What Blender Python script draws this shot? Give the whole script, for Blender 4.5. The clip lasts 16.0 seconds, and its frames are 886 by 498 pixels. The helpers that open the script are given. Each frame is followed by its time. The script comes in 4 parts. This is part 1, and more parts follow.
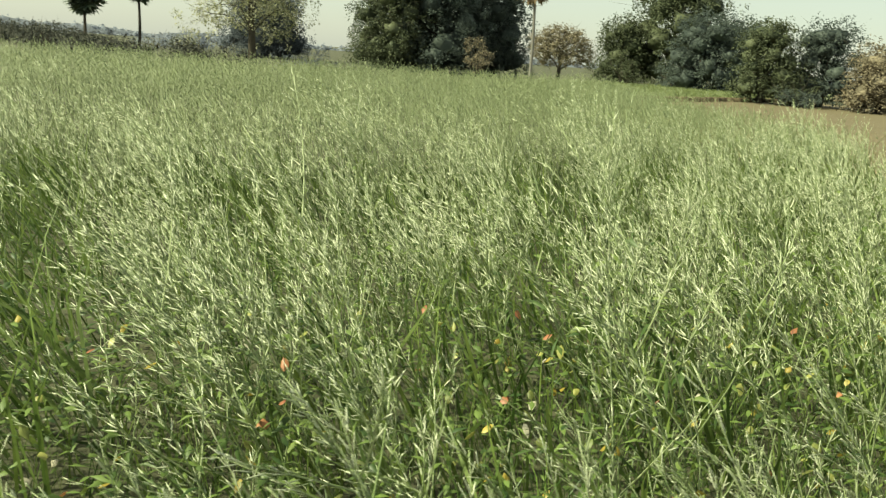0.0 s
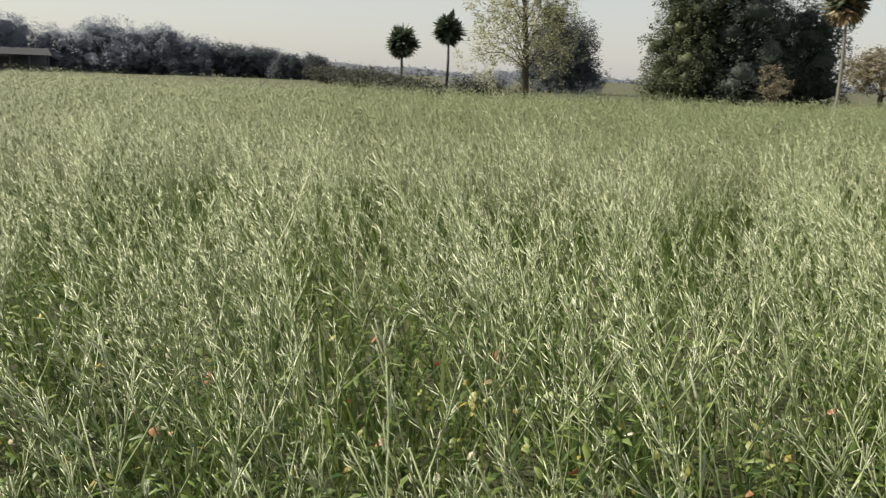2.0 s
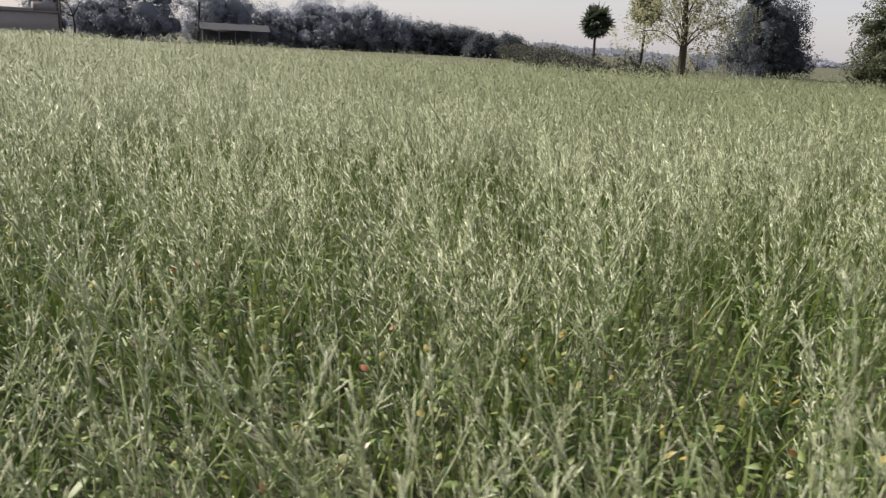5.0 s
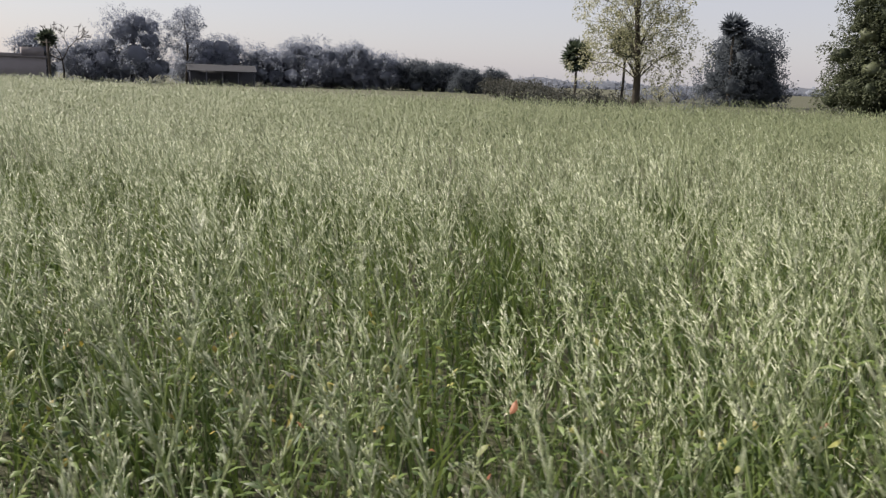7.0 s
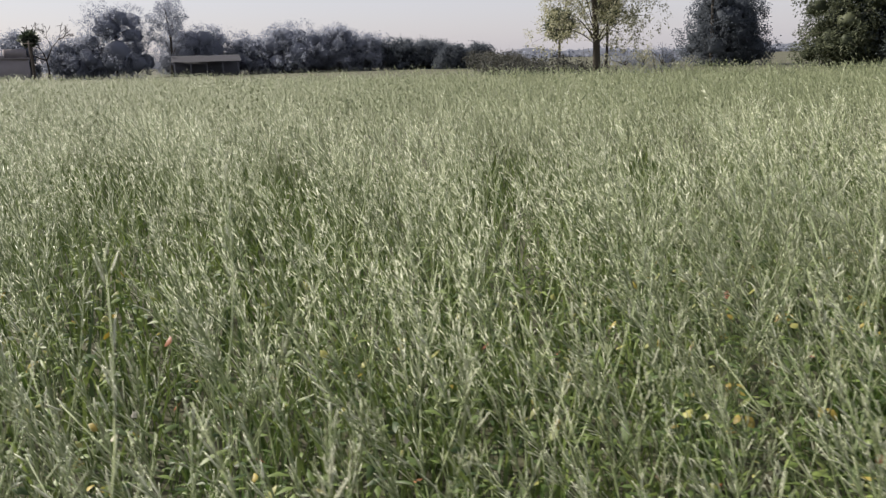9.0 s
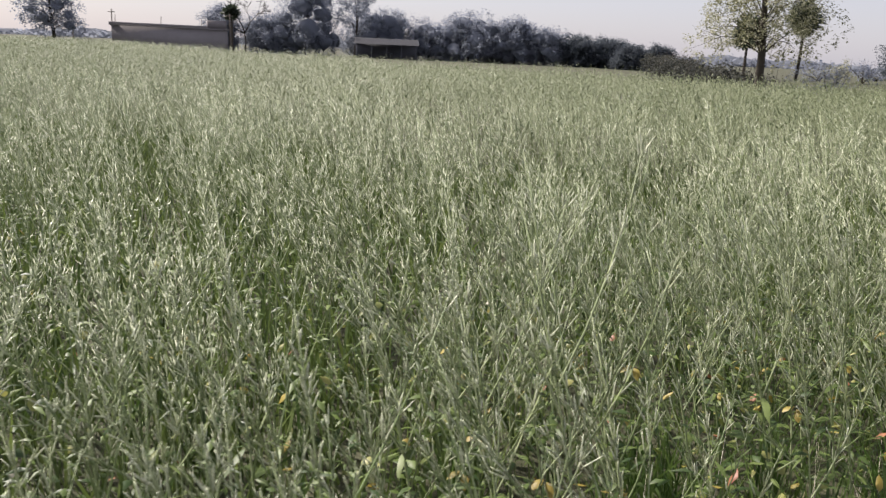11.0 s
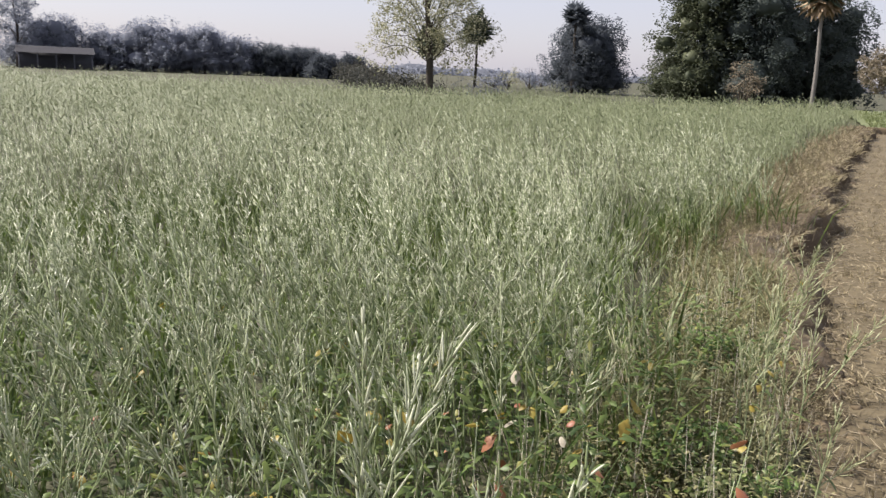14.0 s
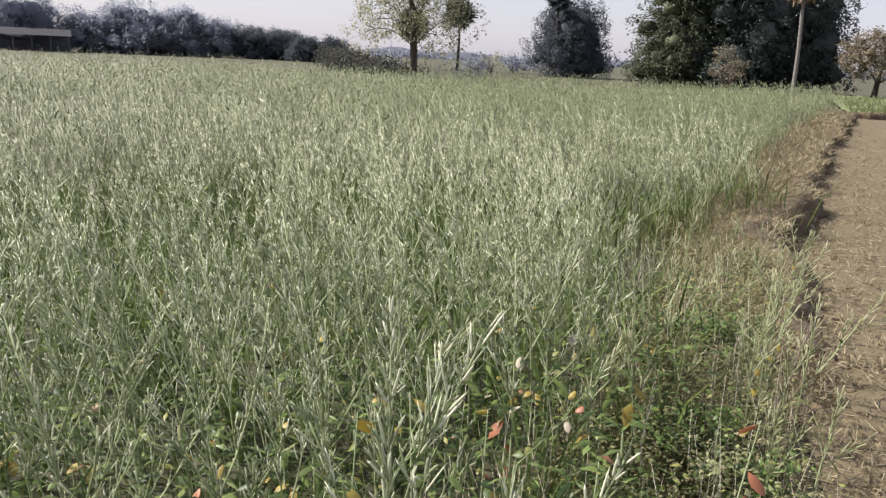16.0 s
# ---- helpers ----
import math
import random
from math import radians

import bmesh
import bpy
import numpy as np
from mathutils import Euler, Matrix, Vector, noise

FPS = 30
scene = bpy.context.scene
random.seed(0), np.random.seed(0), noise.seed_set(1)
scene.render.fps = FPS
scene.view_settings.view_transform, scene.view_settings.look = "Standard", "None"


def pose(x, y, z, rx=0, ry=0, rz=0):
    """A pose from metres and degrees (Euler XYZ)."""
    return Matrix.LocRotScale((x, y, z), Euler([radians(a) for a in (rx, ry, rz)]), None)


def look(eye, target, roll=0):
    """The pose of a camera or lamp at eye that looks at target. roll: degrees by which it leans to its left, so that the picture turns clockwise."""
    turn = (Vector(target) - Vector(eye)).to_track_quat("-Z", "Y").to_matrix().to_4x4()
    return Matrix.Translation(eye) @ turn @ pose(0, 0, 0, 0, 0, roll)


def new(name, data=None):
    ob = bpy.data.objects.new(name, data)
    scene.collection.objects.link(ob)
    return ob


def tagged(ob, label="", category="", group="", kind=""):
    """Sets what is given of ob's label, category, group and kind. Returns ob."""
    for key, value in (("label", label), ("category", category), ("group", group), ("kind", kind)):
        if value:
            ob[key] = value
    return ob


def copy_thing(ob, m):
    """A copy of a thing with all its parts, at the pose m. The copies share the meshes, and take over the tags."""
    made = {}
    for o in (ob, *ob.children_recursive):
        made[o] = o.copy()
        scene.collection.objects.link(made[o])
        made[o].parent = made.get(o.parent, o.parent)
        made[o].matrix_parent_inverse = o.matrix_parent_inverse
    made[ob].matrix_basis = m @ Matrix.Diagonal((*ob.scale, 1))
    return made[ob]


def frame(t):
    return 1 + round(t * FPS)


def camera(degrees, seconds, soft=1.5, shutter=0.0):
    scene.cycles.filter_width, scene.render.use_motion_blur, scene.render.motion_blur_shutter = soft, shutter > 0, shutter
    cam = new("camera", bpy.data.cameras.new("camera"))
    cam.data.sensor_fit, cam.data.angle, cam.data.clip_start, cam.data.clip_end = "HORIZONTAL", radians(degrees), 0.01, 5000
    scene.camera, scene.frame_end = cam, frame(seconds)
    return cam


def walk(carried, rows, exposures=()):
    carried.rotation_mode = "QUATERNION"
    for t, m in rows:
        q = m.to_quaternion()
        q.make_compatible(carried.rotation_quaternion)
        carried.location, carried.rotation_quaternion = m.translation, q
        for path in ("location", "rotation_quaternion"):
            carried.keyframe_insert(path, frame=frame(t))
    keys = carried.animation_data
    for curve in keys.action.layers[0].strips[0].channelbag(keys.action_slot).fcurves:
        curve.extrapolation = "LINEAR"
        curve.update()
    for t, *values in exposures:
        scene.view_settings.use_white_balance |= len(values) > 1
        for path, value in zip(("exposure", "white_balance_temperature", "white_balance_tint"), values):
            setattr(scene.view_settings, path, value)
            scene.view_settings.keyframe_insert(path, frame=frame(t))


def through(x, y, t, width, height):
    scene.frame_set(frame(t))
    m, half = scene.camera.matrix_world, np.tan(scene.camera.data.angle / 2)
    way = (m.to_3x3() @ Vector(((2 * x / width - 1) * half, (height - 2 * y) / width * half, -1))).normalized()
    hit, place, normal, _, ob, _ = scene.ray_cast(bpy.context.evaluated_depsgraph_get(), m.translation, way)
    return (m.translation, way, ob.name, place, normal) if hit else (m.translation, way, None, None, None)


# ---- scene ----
# ======== camera and its walk ========
cam = camera(59.2, 16.0, 1.35, 0.2)


def view(x, y, z, yaw, down, roll):
    """A pose at x, y, z, turned left by yaw, tilted down, rolled."""
    a, b = radians(yaw), radians(down)
    way = Vector((-math.sin(a) * math.cos(b), math.cos(a) * math.cos(b), -math.sin(b)))
    return look(Vector((x, y, z)), Vector((x, y, z)) + way, roll)


PATH = [
    (0.0, view(-8.373, -0.949, 1.595, -25.60, 14.01, 4.10)),
    (0.5, view(-8.010, -1.003, 1.585, -20.82, 12.99, 3.87)),
    (1.0, view(-7.670, -1.048, 1.570, -16.23, 13.44, 3.07)),
    (1.5, view(-7.346, -1.087, 1.606, -10.53, 12.59, 3.42)),
    (2.0, view(-7.029, -1.122, 1.618, -3.32, 12.77, 2.22)),
    (2.5, view(-6.760, -1.144, 1.621, 1.29, 12.69, 1.51)),
    (3.0, view(-6.400, -1.190, 1.632, 2.48, 14.11, 2.21)),
    (3.5, view(-5.998, -1.244, 1.622, 5.66, 14.11, 2.93)),
    (4.0, view(-5.593, -1.298, 1.613, 8.59, 14.64, 3.60)),
    (4.5, view(-5.166, -1.357, 1.600, 10.89, 14.51, 3.57)),
    (5.0, view(-4.733, -1.417, 1.588, 11.46, 14.78, 3.05)),
    (7.5, view(-2.969, -1.408, 1.600, 10.98, 11.89, 1.28)),
    (8.0, view(-2.649, -1.439, 1.593, 9.32, 12.33, 0.68)),
    (8.5, view(-2.329, -1.468, 1.586, 10.26, 12.92, -1.03)),
    (9.0, view(-1.944, -1.514, 1.569, 12.02, 13.86, -1.62)),
    (9.5, view(-1.572, -1.560, 1.572, 12.20, 15.33, 0.59)),
    (12.0, view(-0.328, -0.300, 1.598, 29.56, 13.72, 2.57)),
    (12.5, view(-0.206, -0.184, 1.632, 23.03, 14.90, 2.45)),
    (13.0, view(-0.111, -0.089, 1.625, 14.07, 13.48, 2.90)),
    (13.5, view(-0.041, -0.008, 1.607, 7.72, 12.57, 2.20)),
    (14.0, view(-0.009, 0.008, 1.595, 3.18, 12.86, 2.38)),
    (14.5, view(-0.000, 0.000, 1.590, -0.00, 13.58, 2.59)),
    (15.0, view(0.007, 0.019, 1.583, -0.87, 13.85, 2.62)),
    (15.5, view(-0.037, 0.027, 1.581, 0.50, 13.98, 2.69)),
    (16.0, view(-0.092, 0.022, 1.594, 1.78, 13.96, 2.58)),
]
EXPOSURES = [(0.0, 0.58, 7800, -18), (1.0, 0.40, 7550, -10), (2.0, 0.34, 7050, 2), (3.5, 0.34, 6800, 7), (5.0, 0.36, 6680, 11), (7.5, 0.26, 6530, 12),
             (9.0, 0.31, 6450, 13), (12.5, 0.43, 6330, 15), (16.0, 0.52, 6300, 15)]
walk(cam, PATH, EXPOSURES)

# ======== sky and sun ========
SUN_AZ, SUN_EL = radians(80), radians(44)      # azimuth to the left of +y, elevation
sky_world = bpy.data.worlds.new("hazy_sky")
scene.world = sky_world
sky_world.use_nodes = True
wn = sky_world.node_tree
sky = wn.nodes.new("ShaderNodeTexSky")
sky.sky_type, sky.sun_disc = "NISHITA", False
sky.sun_elevation, sky.sun_rotation = SUN_EL, -SUN_AZ
sky.air_density, sky.dust_density, sky.ozone_density = 1.0, 1.3, 1.0
haze = wn.nodes.new("ShaderNodeMix")               # thin even haze over the whole sky
haze.data_type = "RGBA"
haze.inputs[0].default_value = 0.7
haze.inputs[7].default_value = (4.3, 4.15, 4.55, 1)
wn.links.new(sky.outputs[0], haze.inputs[6])
wn.links.new(haze.outputs[2], wn.nodes["Background"].inputs[0])
wn.nodes["Background"].inputs[1].default_value = 0.12
sun = new("sun", bpy.data.lights.new("sun", "SUN"))
sun.data.energy, sun.data.angle, sun.data.color = 6.2, radians(1.5), (1.0, 0.93, 0.82)
to_sun = Vector((-math.sin(SUN_AZ) * math.cos(SUN_EL), math.cos(SUN_AZ) * math.cos(SUN_EL), math.sin(SUN_EL)))
sun.matrix_world = look(to_sun * 50, (0, 0, 0))


# ======== materials ========
def material(name, a, b, rough=0.6, scale=6.0, bump=0.0, through=0.0, island=0.5, gloss=0.5, detail_scale=60.0):
    """Colour from a to b by patches, grain and a chance per piece; through: share of light let through."""
    m = bpy.data.materials.new(name)
    m.use_nodes = True
    nt = m.node_tree
    link, node = nt.links.new, nt.nodes.new
    bsdf = nt.nodes["Principled BSDF"]
    geo, co = node("ShaderNodeNewGeometry"), node("ShaderNodeTexCoord")
    obi = node("ShaderNodeObjectInfo")
    big, fine = node("ShaderNodeTexNoise"), node("ShaderNodeTexNoise")
    big.inputs["Scale"].default_value, fine.inputs["Scale"].default_value = scale, detail_scale
    big.inputs["Detail"].default_value = fine.inputs["Detail"].default_value = 4
    link(co.outputs["Object"], big.inputs["Vector"]), link(co.outputs["Object"], fine.inputs["Vector"])

    def mixed(x, y, w):
        n = node("ShaderNodeMix")
        n.inputs[0].default_value = w
        link(x, n.inputs[2]), link(y, n.inputs[3])
        return n.outputs[0]

    def summed(x, y):
        n = node("ShaderNodeMath")
        n.operation = "ADD"
        link(x, n.inputs[0]), link(y, n.inputs[1])
        n2 = node("ShaderNodeMath")
        n2.operation = "FRACT"
        link(n.outputs[0], n2.inputs[0])
        return n2.outputs[0]

    grain = mixed(big.outputs[0], fine.outputs[0], 0.4)
    chance = summed(geo.outputs["Random Per Island"], obi.outputs["Random"])
    factor = mixed(grain, chance, island)
    ramp = node("ShaderNodeValToRGB")
    ramp.color_ramp.elements[0].color, ramp.color_ramp.elements[1].color = (*a, 1), (*b, 1)
    ramp.color_ramp.elements[0].position, ramp.color_ramp.elements[1].position = 0.25, 0.75
    link(factor, ramp.inputs[0]), link(ramp.outputs[0], bsdf.inputs["Base Color"])
    bsdf.inputs["Roughness"].default_value = rough
    bsdf.inputs["Specular IOR Level"].default_value = gloss
    if bump:
        bp = node("ShaderNodeBump")
        bp.inputs["Strength"].default_value, bp.inputs["Distance"].default_value = bump, 0.02
        link(fine.outputs[0], bp.inputs["Height"]), link(bp.outputs[0], bsdf.inputs["Normal"])
    if through:
        tr, mx = node("ShaderNodeBsdfTranslucent"), node("ShaderNodeMixShader")
        link(ramp.outputs[0], tr.inputs[0])
        mx.inputs[0].default_value = through
        link(bsdf.outputs[0], mx.inputs[1]), link(tr.outputs[0], mx.inputs[2])
        link(mx.outputs[0], nt.nodes["Material Output"].inputs[0])
    return m


POD = material("seed_pod", (0.225, 0.27, 0.13), (0.665, 0.685, 0.515), 0.36, through=0.18, island=0.75, gloss=0.5)
RIPE_POD = material("ripe_seed_pod", (0.25, 0.28, 0.13), (0.56, 0.56, 0.35), 0.4, through=0.22, island=0.6)
# Darker than crop_leaf: the gloom between the stalks is part of this colour.
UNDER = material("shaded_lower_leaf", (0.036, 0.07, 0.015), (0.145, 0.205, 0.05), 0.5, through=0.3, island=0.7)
MIXED = material("dull_margin_weed", (0.095, 0.105, 0.042), (0.30, 0.275, 0.135), 0.6, scale=3.0, through=0.25, island=0.55)
LUSH = material("lush_grass", (0.05, 0.10, 0.02), (0.16, 0.24, 0.062), 0.45, through=0.3, island=0.6)
HEDGE = material("dusty_hedge_leaf", (0.036, 0.04, 0.034), (0.085, 0.086, 0.07), 0.6, scale=0.6, through=0.25, island=0.6, gloss=0.15)
STEM = material("green_stem", (0.15, 0.20, 0.08), (0.32, 0.36, 0.20), 0.5, island=0.5)
LEAF = material("crop_leaf", (0.05, 0.088, 0.02), (0.175, 0.23, 0.062), 0.5, through=0.3, island=0.6)
YELLOW = material("yellow_leaf", (0.27, 0.20, 0.035), (0.41, 0.33, 0.07), 0.5, through=0.3)
RED = material("red_leaf", (0.25, 0.085, 0.045), (0.42, 0.19, 0.09), 0.5, through=0.25)
PALE = material("dry_pale_leaf", (0.45, 0.40, 0.30), (0.62, 0.58, 0.48), 0.6, through=0.2)
CROP_FAR = material("far_crop", (0.098, 0.13, 0.05), (0.272, 0.305, 0.17), 0.5, scale=0.6, through=0.3, island=0.4)
GRASS = material("weed_grass", (0.10, 0.135, 0.045), (0.32, 0.345, 0.15), 0.5, through=0.25, island=0.7)
STRAW = material("straw", (0.15, 0.12, 0.068), (0.33, 0.28, 0.18), 0.55, island=0.8)
BUND_GRASS = material("withered_bund_grass", (0.155, 0.13, 0.076), (0.37, 0.315, 0.19), 0.7, scale=1.1, through=0.15, island=0.6)
YELLOWING = material("yellowing_leaf", (0.14, 0.175, 0.045), (0.33, 0.325, 0.10), 0.5, through=0.3, island=0.7)
SOIL = material("field_soil", (0.04, 0.042, 0.02), (0.10, 0.098, 0.05), 0.9, scale=1.2, bump=0.8, detail_scale=25)
STUBBLE = material("stubble_field_soil", (0.034, 0.028, 0.014), (0.125, 0.10, 0.055), 0.95, scale=1.6, bump=1.0, detail_scale=22)
EARTH = material("dark_bank_earth", (0.075, 0.055, 0.032), (0.20, 0.155, 0.09), 0.95, scale=3, bump=1.0, detail_scale=18)
WHEAT = material("young_wheat", (0.11, 0.14, 0.05), (0.20, 0.23, 0.10), 0.5, scale=0.5, through=0.25, island=0.5)
BARK = material("bark", (0.024, 0.02, 0.015), (0.066, 0.055, 0.042), 0.9, scale=5, bump=1.0, detail_scale=30)
PALE_BARK = material("palm_bark", (0.17, 0.16, 0.145), (0.30, 0.28, 0.25), 0.85, scale=4, bump=0.8, detail_scale=30)
# Leaf colour lifted and blued to imitate the haze over the grove.
TREE_DARK = material("dark_tree_leaf", (0.07, 0.087, 0.082), (0.115, 0.138, 0.122), 0.5, scale=0.5, through=0.42, island=0.6, gloss=0.15)
TREE_MID = material("olive_tree_leaf", (0.054, 0.066, 0.04), (0.118, 0.132, 0.078), 0.5, scale=0.5, through=0.25, island=0.6, gloss=0.15)
TREE_PALE = material("pale_tree_leaf", (0.17, 0.18, 0.09), (0.50, 0.49, 0.35), 0.45, scale=0.8, through=0.4, island=0.7, gloss=0.15)
# Dark leaf shifted towards blue: the haze before it is painted into its base.
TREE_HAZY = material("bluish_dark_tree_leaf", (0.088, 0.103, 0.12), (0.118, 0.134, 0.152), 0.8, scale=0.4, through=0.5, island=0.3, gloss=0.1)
TREE_RUST = material("dusty_tree_leaf", (0.12, 0.105, 0.075), (0.27, 0.23, 0.165), 0.6, scale=0.6, through=0.2, island=0.6, gloss=0.15)
# Bluish grey of distance haze, put into the leaf colour itself.
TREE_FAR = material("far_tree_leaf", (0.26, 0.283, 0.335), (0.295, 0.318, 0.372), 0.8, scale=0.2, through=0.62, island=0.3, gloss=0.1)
PALM_LEAF = material("palm_frond", (0.035, 0.05, 0.034), (0.085, 0.108, 0.065), 0.5, through=0.2, island=0.6)
DRY_FROND = material("dead_frond", (0.20, 0.14, 0.08), (0.34, 0.25, 0.15), 0.7, through=0.15, island=0.6)
PLASTER = material("weathered_plaster", (0.17, 0.155, 0.16), (0.26, 0.24, 0.245), 0.9, scale=1.5, bump=0.5)
ROOFING = material("dull_roof", (0.028, 0.029, 0.034), (0.055, 0.056, 0.062), 0.8, scale=2, bump=0.3, gloss=0.1)
# Shade under the shed roof, put into the colour of wall and posts.
SHED_WALL = material("sooty_shed_wall", (0.06, 0.062, 0.074), (0.10, 0.103, 0.118), 0.9, scale=1.5, bump=0.5)
POLE = material("pole_wood", (0.12, 0.10, 0.08), (0.22, 0.19, 0.16), 0.9)


# ======== mesh helpers ========
class Soup:
    """Vertices and faces gathered as arrays, then made into one mesh."""

    def __init__(self):
        self.v, self.f, self.n = [], {3: [], 4: []}, 0

    def add(self, verts, faces):
        verts, faces = np.asarray(verts, float).reshape(-1, 3), np.asarray(faces, int)
        self.v.append(verts)
        self.f[faces.shape[1]].append(faces + self.n)
        self.n += len(verts)

    def join(self, other, m=None):
        """Adds another soup, moved by the 4x4 array m."""
        if not other.n:
            return
        v = np.concatenate(other.v)
        if m is not None:
            v = v @ m[:3, :3].T + m[:3, 3]
        self.v.append(v)
        for k in (3, 4):
            self.f[k] += [f + self.n for f in other.f[k]]
        self.n += len(v)

    def flat(self):
        """The same with its arrays run together."""
        self.v = [np.concatenate(self.v)] if self.v else []
        for k in (3, 4):
            self.f[k] = [np.concatenate(self.f[k])] if self.f[k] else []
        return self

    def mesh(self, name, *mats, smooth=False):
        me = bpy.data.meshes.new(name)
        self.flat()
        if self.n:
            t3 = self.f[3][0] if self.f[3] else np.zeros((0, 3), int)
            t4 = self.f[4][0] if self.f[4] else np.zeros((0, 4), int)
            loops = np.concatenate([t3.ravel(), t4.ravel()])
            sizes = np.concatenate([np.full(len(t3), 3), np.full(len(t4), 4)])
            me.vertices.add(self.n)
            me.vertices.foreach_set("co", self.v[0].ravel())
            me.loops.add(len(loops))
            me.loops.foreach_set("vertex_index", loops)
            me.polygons.add(len(sizes))
            me.polygons.foreach_set("loop_start", np.concatenate([[0], np.cumsum(sizes)[:-1]]))
            if smooth:
                me.polygons.foreach_set("use_smooth", np.ones(len(sizes), bool))
            me.update(calc_edges=True)
        for m in mats:
            me.materials.append(m)
        return me


def placed(x, y, z=0.0, turn=0.0, size=1.0, lean=(0.0, 0.0)):
    """A 4x4 array: scaled, turned about z, leaned by (rx, ry) degrees, moved."""
    return np.array(Matrix.Translation((x, y, z)) @ Euler((radians(lean[0]), radians(lean[1]), 0)).to_matrix().to_4x4()
                    @ Matrix.Rotation(turn, 4, "Z") @ Matrix.Scale(size, 4))


def part(name, soup, mat, parent=None, label="", smooth=False):
    ob = new(name, soup.mesh(name, mat, smooth=smooth))
    ob.parent = parent
    if label:
        tagged(ob, label)
    return ob


def frame_of(d):
    """Two unit vectors square to each row of d."""
    d = d / np.linalg.norm(d, axis=1, keepdims=True)
    ref = np.where(np.abs(d[:, 2:3]) < 0.9, np.array([[0, 0, 1.0]]), np.array([[1.0, 0, 0]]))
    a = np.cross(d, ref)
    a /= np.linalg.norm(a, axis=1, keepdims=True)
    return d, a, np.cross(d, a)


def tube(soup, pts, radii, sides=4):
    pts = np.asarray(pts, float)
    way = np.gradient(pts, axis=0)
    _, a, b = frame_of(way)
    ang = np.arange(sides) * 2 * math.pi / sides
    ring = (pts[:, None] + np.asarray(radii)[:, None, None] * (np.cos(ang)[None, :, None] * a[:, None] + np.sin(ang)[None, :, None] * b[:, None]))
    k = len(pts)
    i, j = np.meshgrid(np.arange(k - 1), np.arange(sides), indexing="ij")
    j2 = (j + 1) % sides
    quads = np.stack([i * sides + j, i * sides + j2, (i + 1) * sides + j2, (i + 1) * sides + j], -1).reshape(-1, 4)
    soup.add(ring.reshape(-1, 3), quads)
    if sides >= 3:
        cap = np.array([[(k - 1) * sides, (k - 1) * sides + q, (k - 1) * sides + q + 1] for q in range(1, sides - 1)])
        soup.f[3].append(cap + soup.n - k * sides)


def spindles(soup, base, way, length, radius, sides=3):
    """Pods: pointed at both ends, thick in the middle."""
    d, a, b = frame_of(way)
    n = len(base)
    ang = np.arange(sides) * 2 * math.pi / sides
    round_ = np.cos(ang)[None, :, None] * a[:, None] + np.sin(ang)[None, :, None] * b[:, None]
    r1 = base[:, None] + d[:, None] * (length * 0.22)[:, None, None] + round_ * radius[:, None, None]
    r2 = base[:, None] + d[:, None] * (length * 0.78)[:, None, None] + round_ * (radius * 0.8)[:, None, None]
    tip = base + d * length[:, None]
    v = np.concatenate([base[:, None], r1, r2, tip[:, None]], 1)
    k = 2 + 2 * sides
    off = (np.arange(n) * k)[:, None, None]
    q = np.arange(sides)
    q2 = (q + 1) % sides
    t3 = np.concatenate([np.stack([0 * q, 1 + q2, 1 + q], 1), np.stack([0 * q + k - 1, 1 + sides + q, 1 + sides + q2], 1)])
    t4 = np.stack([1 + q, 1 + q2, 1 + sides + q2, 1 + sides + q], 1)
    start = soup.n
    soup.add(v.reshape(-1, 3), (off + t3[None]).reshape(-1, 3))
    soup.f[4].append((off + t4[None]).reshape(-1, 4) + start)


def slivers(soup, base, way, length, radius):
    """Cheap pods and blades: three long thin faces that meet at the tip."""
    d, a, b = frame_of(way)
    n = len(base)
    ang = np.array([0, 2.09, 4.19])
    ring = base[:, None] + d[:, None] * (length * 0.3)[:, None, None] + (np.cos(ang)[None, :, None] * a[:, None] + np.sin(ang)[None, :, None] * b[:, None]) * radius[:, None, None]
    v = np.concatenate([ring, (base + d * length[:, None])[:, None]], 1)
    t = np.array([[0, 1, 3], [1, 2, 3], [2, 0, 3]])
    soup.add(v.reshape(-1, 3), ((np.arange(n) * 4)[:, None, None] + t[None]).reshape(-1, 3))


